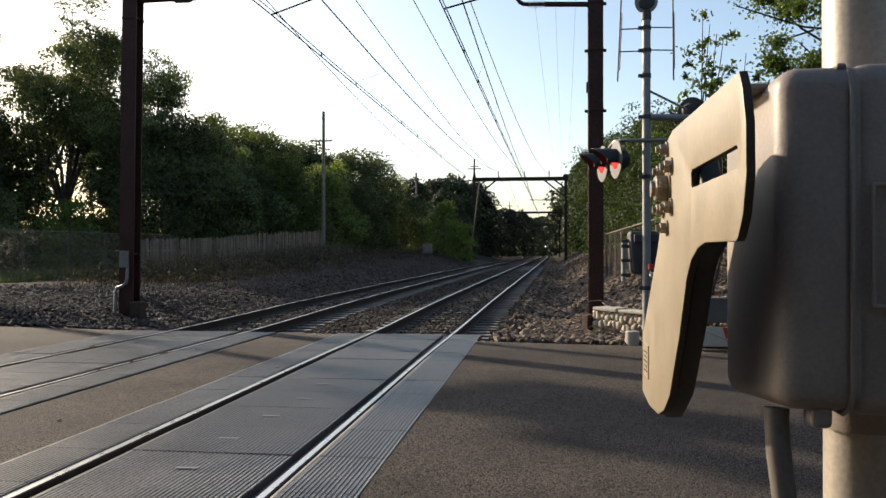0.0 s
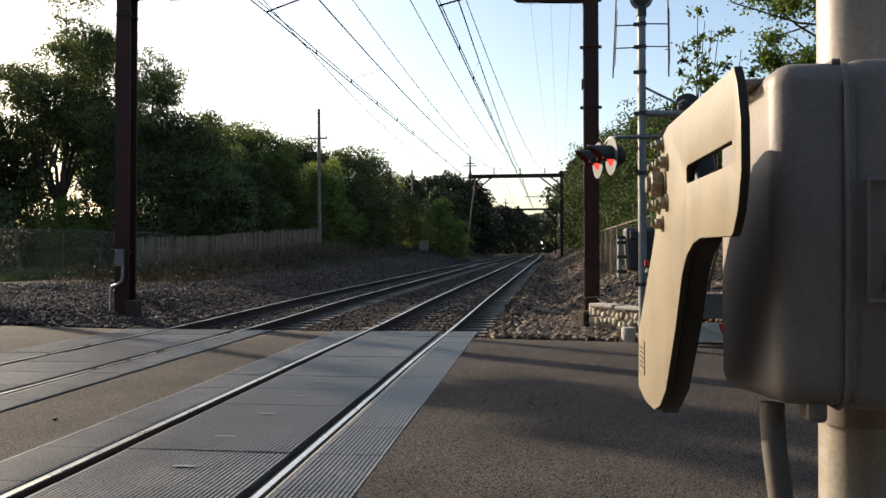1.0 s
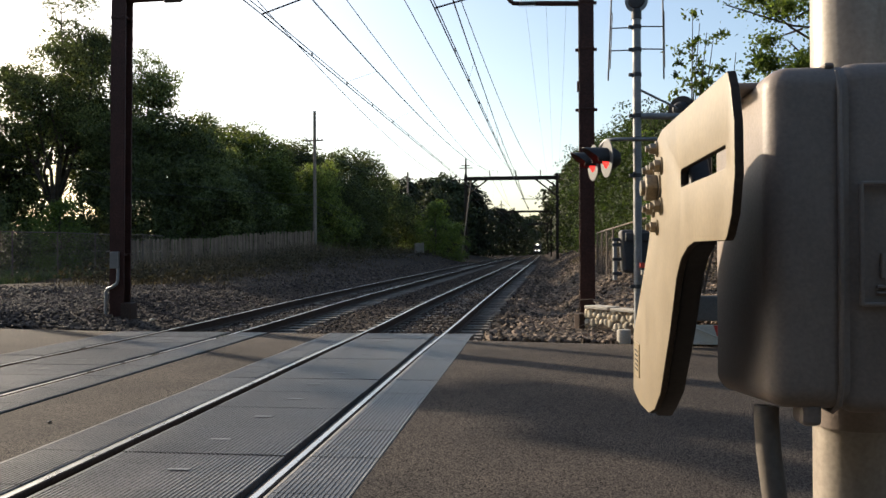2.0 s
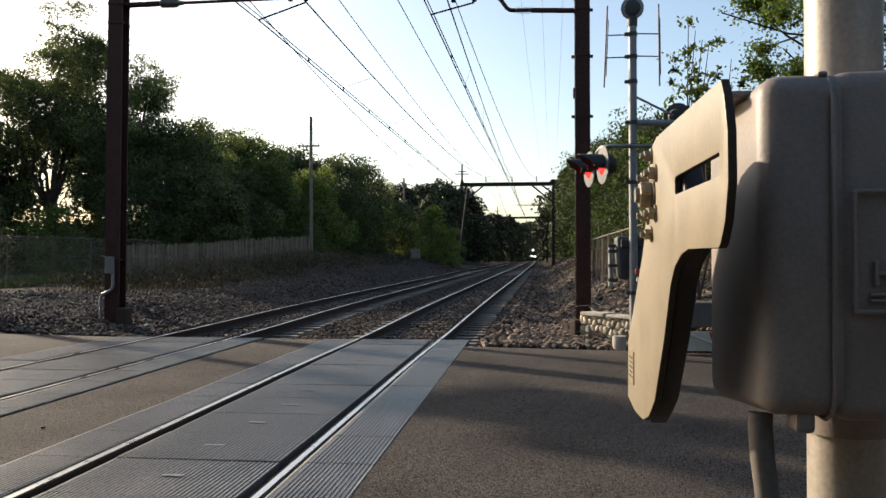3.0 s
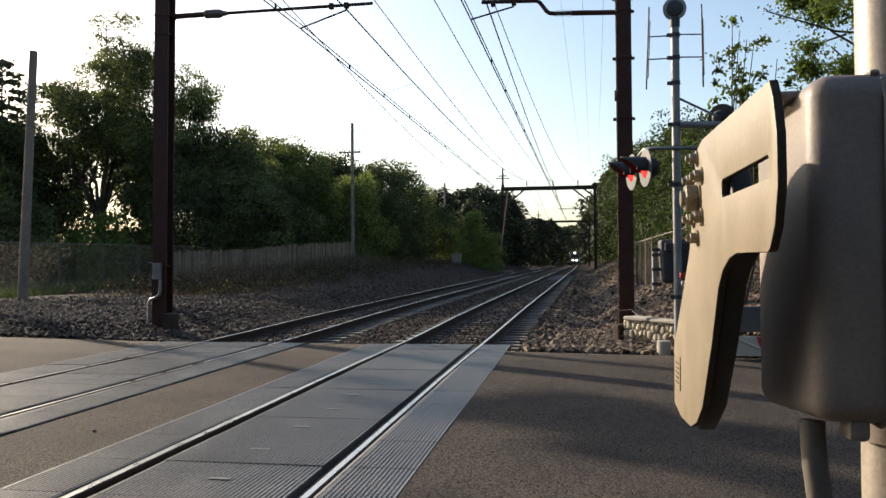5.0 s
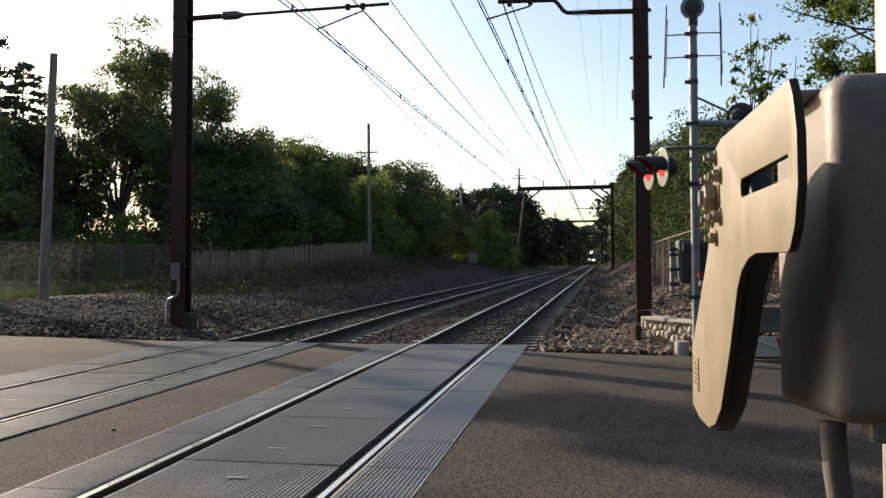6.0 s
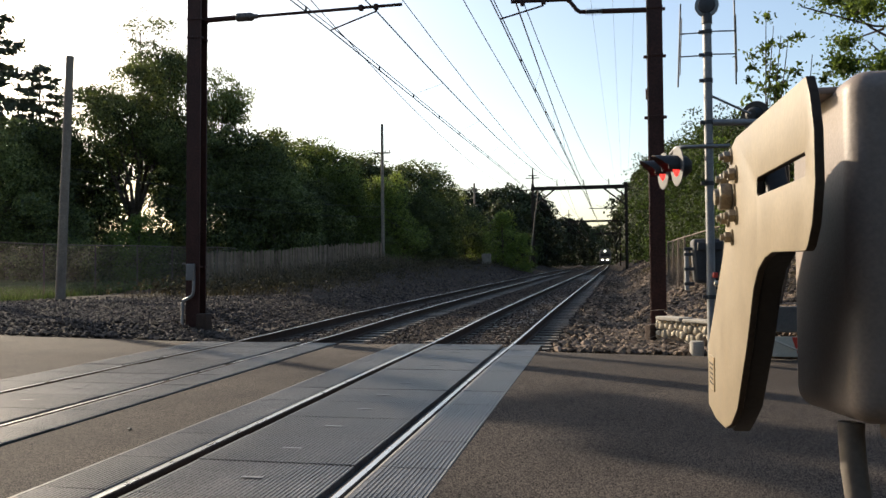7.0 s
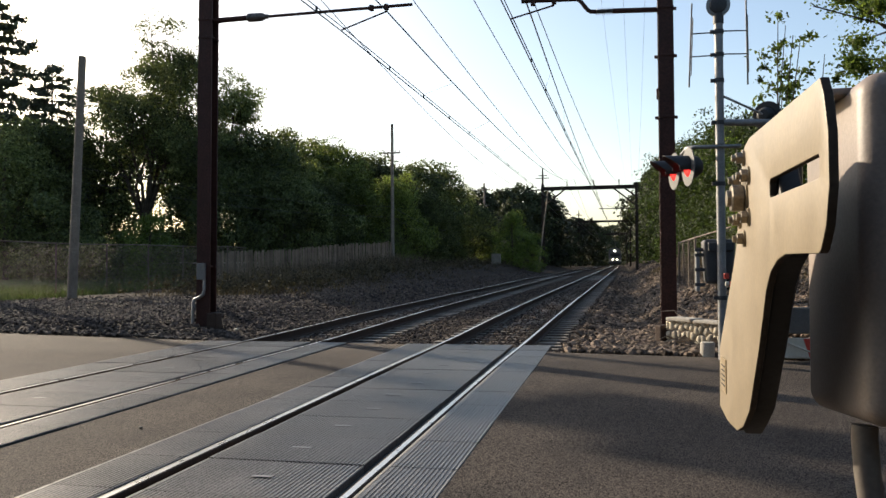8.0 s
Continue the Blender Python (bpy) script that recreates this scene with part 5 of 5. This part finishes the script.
# ---------------------------------------------------------------- wall, fences, poles, verge
def build_stone_wall():
    w = empty("stone_wall", pose(0.93, 15.62, -0.12, 0, 0, -50), "low tan fieldstone retaining wall with concrete cap", "stone wall")
    L, H = 1.35, 0.50
    bm = bmesh.new()
    box(bm, (L / 2, 0.16, H / 2), (L, 0.24, H), 0.02)
    part("mortar_core", bm, M_MORTAR, w)
    bm = bmesh.new()
    box(bm, (0.36, 0.14, H + 0.035), (0.62, 0.36, 0.07), 0.02)
    part("cap", bm, M_CONCRETE, w, "pale concrete cap")
    bm = bmesh.new()
    box(bm, (1.06, 0.14, H + 0.025), (0.66, 0.36, 0.06), 0.02)
    part("cap", bm, M_CONCRETE, w, "pale concrete cap")
    rnd = random.Random(3)
    seeds = [((i + 0.5 * (j % 2) + rnd.uniform(-0.32, 0.32)) * L / 11, (j + 0.5 + rnd.uniform(-0.30, 0.30)) * H / 3.2) for j in range(4) for i in range(12)]
    for k, (sx, sz) in enumerate(seeds):
        cell = [(-0.01, 0.0), (L, 0.0), (L, H), (-0.01, H)]
        for n, (ox, oz) in enumerate(seeds):
            if n == k:
                continue
            mx, mz, dx, dz = (sx + ox) / 2, (sz + oz) / 2, ox - sx, oz - sz
            cut = []
            for (ax, az), (bx, bz) in zip(cell, cell[1:] + cell[:1]):
                fa, fb = (ax - mx) * dx + (az - mz) * dz, (bx - mx) * dx + (bz - mz) * dz
                if fa <= 0:
                    cut.append((ax, az))
                if fa * fb < 0:
                    t = fa / (fa - fb)
                    cut.append((ax + (bx - ax) * t, az + (bz - az) * t))
            cell = cut
        if len(cell) < 3:
            continue
        cx, cz = sum(p[0] for p in cell) / len(cell), sum(p[1] for p in cell) / len(cell)
        bm = bmesh.new()
        rings = []
        out = rnd.uniform(-0.012, 0.014)
        for shrink, y in ((0.86, 0.06), (0.88, 0.012 + out), (0.74, -0.016 + out), (0.42, -0.028 + out)):
            rings.append([bm.verts.new(((px - cx) * shrink, y, (pz - cz) * shrink)) for px, pz in cell])
        for ra, rb in zip(rings, rings[1:]):
            for i in range(len(cell)):
                bm.faces.new((ra[i], ra[(i + 1) % len(cell)], rb[(i + 1) % len(cell)], rb[i]))
        bm.faces.new(rings[-1])
        bmesh.ops.recalc_face_normals(bm, faces=bm.faces[:])
        ob = part("stone", bm, M_WALLSTONE, w, "", pose(cx, 0.035, cz))
        ob.data.shade_smooth()
    bm = bmesh.new()
    box(bm, (-0.13, 0.05, 0.20), (0.18, 0.22, 0.42), 0.03)
    part("end_block", bm, M_RUST, w, "dark brown end block")
    bm = bmesh.new()
    lathe(bm, [(0.10, -0.05), (0.112, 0.0), (0.112, 0.19), (0.10, 0.21), (0.02, 0.212)], 24, pose(1.43, 13.25, 0))
    tagged(part("bollard_base", bm, M_CONCRETE, smooth=True), "short round concrete footing at the road edge", "footing")


def build_barrier():
    """Striped board and grey beam beside the signal."""
    b = empty("road_barrier", pose(2.65, 12.7, 0), "white barrier board with red stripes beside the road", "barrier")
    bm = bmesh.new()
    box(bm, (0.1, 0.0, 0.19), (1.5, 0.04, 0.30), 0.006)
    part("board", bm, M_WHITE, b)
    for i in range(3):
        x = -0.56 + 0.36 * (2 * i if i < 2 else 3)
        bm = bmesh.new()
        prism(bm, [(x, 0.045), (x + 0.14, 0.045), (x + 0.05, 0.335), (x - 0.09, 0.335)], "y", -0.024, -0.0205)
        part("stripe", bm, M_RED, b)
    for x in (-0.5, 0.7):
        bm = bmesh.new()
        box(bm, (x, 0.05, 0.2), (0.07, 0.05, 0.42), 0.005)
        part("leg", bm, M_GREYBOX, b)
    bm = bmesh.new()
    tube(bm, (-0.28, -0.06, 0.33), (0.35, -0.08, 0.06), 0.012, seg=8)
    part("brace", bm, M_WHITE, b)
    g = empty("guard_beam", pose(2.7, 13.1, 0), "grey painted steel guard beam on posts", "guard rail")
    bm = bmesh.new()
    box(bm, (0.3, 0, 0.57), (2.2, 0.10, 0.40), 0.02)
    part("beam", bm, M_DISC, g)
    for x in (-0.6, 1.1):
        bm = bmesh.new()
        box(bm, (x, 0.07, 0.3), (0.12, 0.06, 0.75), 0.01)
        part("post", bm, M_DISC, g)


def chain_fence(name, pts, height, step, pitch, label, lean=0.0, gauge=0.0034):
    """Posts, a top rail and woven wire along the points."""
    f = empty(name, Matrix(), label, "fence", "fences")
    vs, fs = [], []

    def thin(a, b, r):
        a, b = Vector(a), Vector(b)
        d = (b - a).normalized()
        u = d.orthogonal().normalized() * r
        w = d.cross(u)
        k = len(vs)
        for p in (a, b):
            for c, q in ((1, 0), (-0.5, 0.87), (-0.5, -0.87)):
                vs.append(tuple(p + u * c + w * q))
        for i in range(3):
            fs.append((k + i, k + (i + 1) % 3, k + 3 + (i + 1) % 3, k + 3 + i))
    for (x0, y0), (x1, y1) in zip(pts, pts[1:]):
        ln = math.hypot(x1 - x0, y1 - y0)
        n = max(1, round(ln / step))
        for i in range(n):
            p = [Vector((x0 + (x1 - x0) * t, y0 + (y1 - y0) * t, 0)) for t in (i / n, (i + 1) / n)]
            for q in p:
                q.z = ground_z(q.x, q.y)
            bm = bmesh.new()
            tube(bm, p[0] - Vector((0, 0, 0.2)), p[0] + Vector((lean, 0, height + 0.04)), 0.032, seg=10)
            part("post", bm, M_LINK, f)
            bm = bmesh.new()
            tube(bm, p[0] + Vector((lean, 0, height)), p[1] + Vector((lean, 0, height)), 0.022, seg=8)
            part("top_rail", bm, M_LINK, f)
            m = int(ln / n / pitch)
            e = (p[1] - p[0]) / m
            k = int(height / pitch)
            for j in range(-k, m):
                for s in (0, 1):
                    a, b = max(j, 0), min(j + k, m)
                    za, zb = (a - j) * pitch, (b - j) * pitch
                    if s:
                        za, zb = height - za, height - zb
                    if b > a:
                        thin(p[0] + e * a + Vector((0, 0, za)), p[0] + e * b + Vector((0, 0, zb)), gauge)
    ob = raw("wire_mesh", vs, fs, M_LINK, f)
    ob["kind"] = "stuff"
    return f


def board_fence(pts, height, label):
    f = empty("board_fence", Matrix(), label, "fence", "fences")
    rnd = random.Random(6)
    meshes = []
    for k in range(3):
        bm = bmesh.new()
        w, t, h = 0.14, 0.022, height * (0.97 + 0.03 * k)
        prism(bm, [(-w / 2, 0), (w / 2, 0), (w / 2, h - 0.05), (w / 2 - 0.04, h), (-w / 2 + 0.04, h), (-w / 2, h - 0.05)], "y", -t / 2, t / 2)
        meshes.append(mesh_of(bm, "board", M_FENCEWOOD))
    for (x0, y0), (x1, y1) in zip(pts, pts[1:]):
        ln = math.hypot(x1 - x0, y1 - y0)
        a = math.degrees(math.atan2(y1 - y0, x1 - x0))
        n = int(ln / 0.155)
        for i in range(n):
            x, y = x0 + (x1 - x0) * i / n, y0 + (y1 - y0) * i / n
            ob = new("board", meshes[rnd.randrange(3)])
            ob.parent = f
            ob.matrix_basis = pose(x, y, ground_z(x, y) + rnd.uniform(-0.04, 0.03), rnd.uniform(-1.5, 1.5), rnd.uniform(-1.2, 1.2), a)
        for i in range(int(ln / 2.4) + 1):
            t = min(1, i * 2.4 / ln)
            x, y = x0 + (x1 - x0) * t, y0 + (y1 - y0) * t
            bm = bmesh.new()
            box(bm, (x, y, ground_z(x, y) + height / 2), (0.1, 0.1, height), 0.01)
            part("post", bm, M_FENCEWOOD, f)
    return f


def utility_pole(x, y, top, r, lean, arms, label):
    z = ground_z(x, y)
    p = empty("utility_pole", pose(x, y, z, 0, lean, 0), label, "utility pole", "utility poles")
    bm = bmesh.new()
    path_tube(bm, [(0, 0, -0.5), (0, 0, (top - z) * 0.5), (0, 0, top - z)], r, 14, r * 0.75)
    part("pole", bm, M_WOODPOLE, p, smooth=True)
    for h, w in arms:
        bm = bmesh.new()
        box(bm, (0, -r, h - z), (w, 0.1, 0.12), 0.01)
        a = part("crossarm", bm, M_WOODPOLE, p)
        for s in (-0.45, -0.15, 0.2, 0.45):
            bm = bmesh.new()
            insulator(bm, (s * w, -r, h - z + 0.06), (s * w, -r, h - z + 0.24), 0.05, 2)
            part("insulator", bm, M_INSUL, a)
    return p


def tufts(name, spots, blade, material, label, category, seed):
    """Grass and weeds as thin bent blades, one mesh: spots are (x, y, height)."""
    rng = np.random.default_rng(seed)
    vs, fs = [], []
    for x, y, h in spots:
        z = ground_z(x, y) - 0.02
        for _ in range(7):
            a, l = rng.uniform(0, 6.28), rng.uniform(0.15, 0.6)
            hh = h * rng.uniform(0.5, 1.1)
            dx, dy = math.cos(a), math.sin(a)
            px, py = x + rng.normal(0, 0.12), y + rng.normal(0, 0.12)
            w = blade
            k = len(vs)
            vs += [(px - dy * w, py + dx * w, z), (px + dy * w, py - dx * w, z), (px + dx * l * hh * 0.4 + dy * w * 0.7, py + dy * l * hh * 0.4 - dx * w * 0.7, z + hh * 0.6), (px + dx * l * hh * 0.4 - dy * w * 0.7, py + dy * l * hh * 0.4 + dx * w * 0.7, z + hh * 0.6), (px + dx * l * hh, py + dy * l * hh, z + hh)]
            fs += [(k, k + 1, k + 2, k + 3), (k + 3, k + 2, k + 4)]
    return tagged(raw(name, vs, fs, material), label, category, kind="stuff")


def build_surroundings():
    build_stone_wall()
    build_barrier()
    chain_fence("chain_link_fence", [(-30, 21), (-21.2, 24.0), (-22.0, 38), (-22.3, 46)], 2.1, 3.2, 0.085, "rusty grey chain-link fence along the verge", gauge=0.0026)
    chain_fence("chain_link_fence", [(2.3, 30), (2.25, 23.5), (3.4, 20.5), (8.0, 17.5)], 1.55, 2.6, 0.10, "old sagging chain-link fence on the stony bank", gauge=0.0015)
    board_fence([(-25.5, 46.6), (-20.6, 51.5), (-16.9, 60.5)], 1.95, "weathered grey-brown wooden board fence")
    utility_pole(-19.56, 26.0, 9.25, 0.18, 2.7, [], "weathered wooden pole beside the fence")
    utility_pole(-16.92, 60.4, 12.5, 0.15, 0, [(10.2, 1.4)], "tall dark wooden utility pole with crossarm")
    utility_pole(-15.95, 100, 11.7, 0.16, 0, [(10.8, 1.6)], "tall dark wooden utility pole with crossarm")
    utility_pole(-15.5, 152, 12.3, 0.16, 0, [(11.5, 1.6)], "tall dark wooden utility pole with crossarm")
    for k, z in ((-0.6, 11.0), (0.6, 11.0)):
        wire((-16.92 + k, 60.4, z - 0.7), (-15.95 + k, 100, 10.9), 0.9, 0.012, "thin line wire between utility poles")
        wire((-15.95 + k, 100, 10.9), (-15.5 + k, 152, 11.6), 0.9, 0.014, "thin line wire between utility poles")
    for z in (5.2, 6.0):
        wire((-30, 40, z + 1.2), (-16.92, 60.3, z), 0.5, 0.014, "sagging cable in front of the trees")
        wire((-16.92, 60.3, z), (-15.95, 100, z), 1.2, 0.016, "sagging cable in front of the trees")
    wire((-19.1, 26.0, 9.0), (-38, 31.0, 10.4), 0.2, 0.008, "thin guy wire from the pole")
    bm = bmesh.new()
    tube(bm, (-9.0, 98.5, ground_z(-9.0, 98.5)), (-7.8, 98.6, 10.4), 0.09, 0.07, seg=8)
    tagged(part("leaning_pole", bm, M_WOODPOLE), "thin leaning timber pole beside the gantry", "pole")
    # small clapboard shed behind the fence
    sh = empty("shed", pose(-35.5, 62, ground_z(-35.5, 62), 0, 0, 24), "pale clapboard shed behind the fence", "shed")
    bm = bmesh.new()
    box(bm, (0, 0, 1.2), (7.0, 4.0, 2.4))
    part("wall", bm, M_SIDING, sh)
    for i in range(13):
        bm = bmesh.new()
        box(bm, (0, -2.02, 0.15 + i * 0.18), (7.0, 0.03, 0.165), 0, Matrix.Rotation(radians(-4), 3, "X"))
        part("siding_board", bm, M_SIDING, sh)
    bm = bmesh.new()
    prism(bm, [(-2.4, 2.35), (2.4, 2.35), (0, 3.7)], "x", -3.8, 3.8)
    part("roof", bm, M_ROOF, sh)
    # white rail beyond the lawn
    r = empty("rail_fence", Matrix(), "white painted rail fence beyond the lawn", "fence", "fences")
    for i in range(8):
        x, y = -43 + 2.6 * i, 49 + 0.55 * i
        bm = bmesh.new()
        tube(bm, (x, y, ground_z(x, y)), (x, y, 1.75), 0.05, seg=6)
        part("post", bm, M_WHITE, r)
        if i < 7:
            bm = bmesh.new()
            tube(bm, (x, y, 1.68), (x + 2.6, y + 0.55, 1.68), 0.05, seg=6)
            part("rail", bm, M_WHITE, r)
    bm = bmesh.new()
    box(bm, (-11.6, 80, ground_z(-11.6, 80) + 0.5), (0.9, 0.6, 1.1), 0.04)
    tagged(part("equipment_cabinet", bm, M_MORTAR), "small pale equipment cabinet beside the line", "cabinet")
    # lawn and weeds
    xs, ys = [-62 + 2 * i for i in range(21)], [24 + 1.5 * i for i in range(22)]
    raw_v = [(x, y, ground_z(x, y) + 0.012) for y in ys for x in xs]
    n = len(xs)
    lawn = raw("lawn", raw_v, [(j * n + i, j * n + i + 1, (j + 1) * n + i + 1, (j + 1) * n + i) for j in range(21) for i in range(20)], M_LAWN, smooth=True)
    tagged(lawn, "mown green lawn behind the fence", "lawn", kind="structure")
    rnd = random.Random(77)
    tufts("grass", [(rnd.uniform(-30, -20.4), 22 + 30 * rnd.random() ** 1.5, rnd.uniform(0.12, 0.4)) for _ in range(4200)], 0.012, M_GRASS, "green grass along the foot of the fence", "grass", 1)
    tufts("weeds", [(rnd.gauss(-18.2, 1.8), rnd.uniform(36, 60), rnd.uniform(0.3, 1.1)) for _ in range(1100)], 0.012, M_DRY, "dry straw-coloured weeds on the verge", "weeds", 2)
    tufts("bank_weeds", [(rnd.uniform(2.2, 9) + 0.4, rnd.uniform(17, 60), rnd.uniform(0.15, 0.5)) for _ in range(1500)], 0.010, M_DRY, "dry weeds and litter on the stony bank", "weeds", 3)
    tufts("tall_weeds", [(rnd.gauss(-15.9, 1.0), rnd.uniform(51, 59), rnd.uniform(0.6, 1.3)) for _ in range(280)], 0.014, M_DRY, "tall reddish dry weeds at the end of the board fence", "weeds", 4)
    # undergrowth at the wood's edge
    rng = np.random.default_rng(5)
    c, r = [], []
    for az, d in [(-44 + 0.14 * i, 47 + max(0, i - 90) * 0.47) for i in range(275)]:
        for _ in range(3):
            y = d + rnd.uniform(-2, 6)
            x = y * math.tan(radians(az))
            c.append((x, y, ground_z(x, y) + rnd.uniform(0.2, 2.6)))
            r.append(rnd.uniform(0.7, 1.5))
    v, f = leaf_cloud(rng, c, r, 70, 0.13)
    tagged(raw("undergrowth", v, f, M_LEAF), "dark green undergrowth at the wood's edge", "bushes", kind="stuff")
    c, r = [], []
    for i in range(420):
        y = 26 + 190 * rnd.random() ** 1.5
        x = bend(y) + rnd.uniform(4.0, 7.5)
        c.append((x, y, ground_z(x, y) + rnd.uniform(0, 1.8)))
        r.append(rnd.uniform(0.4, 1.1))
    v, f = leaf_cloud(rng, c, r, 80, 0.10)
    tagged(raw("bank_bushes", v, f, M_LEAF_LIGHT), "bright green bushes on top of the bank", "bushes", kind="stuff")
    # low scrub on the far verge
    c, r = [], []
    for i in range(520):
        y = 27 + 85 * rnd.random() ** 1.2
        x = bend(y) + rnd.gauss(-15.5, 2.2)
        if x > bend(y) - 11:
            continue
        c.append((x, y, ground_z(x, y) + rnd.uniform(0, 0.35)))
        r.append(rnd.uniform(0.3, 0.8))
    v, f = leaf_cloud(rng, c, r, 60, 0.07)
    tagged(raw("verge_scrub", v, f, M_SCRUB), "brown and green low scrub on the verge", "scrub", kind="stuff")
    tufts("verge_weeds", [(bend(y) + rnd.gauss(-14.5, 2.5), y, rnd.uniform(0.12, 0.4)) for y in [26 + 70 * rnd.random() ** 1.3 for _ in range(1100)]], 0.014, M_DRY, "dry brown weeds along the far track", "weeds", 8)
    # wood that closes the line far off
    c, r = [], []
    for i in range(520):
        y = rnd.uniform(520, 600)
        x = rnd.uniform(-70, 90)
        c.append((x, y, ground_z(x, y) + 14 * rnd.random() ** 0.8))
        r.append(rnd.uniform(2.5, 4.5))
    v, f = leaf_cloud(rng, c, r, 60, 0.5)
    tagged(raw("far_wood", v, f, M_LEAF_SHADED), "green wood closing the line in the distance", "wood", kind="stuff")
    # litter
    for x, y, z, s, m, lab, nm in ((-4.23, 6.56, 0.006, 0.022, M_BLACK, "small dark pebble on the asphalt", "pebble"), (-7.95, 15.9, 0.10, 0.06, M_WHITE, "scrap of white litter on the ballast", "litter")):
        bm = bmesh.new()
        bmesh.ops.create_icosphere(bm, subdivisions=1, radius=s)
        for v in bm.verts:
            v.co = Vector((v.co.x * rnd.uniform(0.8, 1.3), v.co.y, v.co.z * 0.5))
        tagged(part(nm, bm, m, m=pose(x, y, z)), lab, nm)
    # dead branches on the bank
    bm = bmesh.new()
    for i in range(140):
        y = 14.5 + 16 * rnd.random() ** 1.4
        x = rnd.uniform(0.9, 5.5) + bend(y)
        a, l = rnd.uniform(0, 6.28), rnd.uniform(0.25, 0.9)
        z = ground_z(x, y) + 0.10
        path_tube(bm, [(x, y, z), (x + math.cos(a) * l * 0.5, y + math.sin(a) * l * 0.5, z + rnd.uniform(0, 0.12)), (x + math.cos(a) * l, y + math.sin(a) * l, z + rnd.uniform(-0.05, 0.1))], 0.014, 5, 0.005)
    tagged(part("dead_branches", bm, M_WOODPOLE), "dry dead branches lying on the bank", "branches", kind="stuff")


build_ground()
build_road()
build_rails()
build_overhead()
build_trees()
build_surroundings()
build_ballast()
build_ties()
build_panels()
motions()
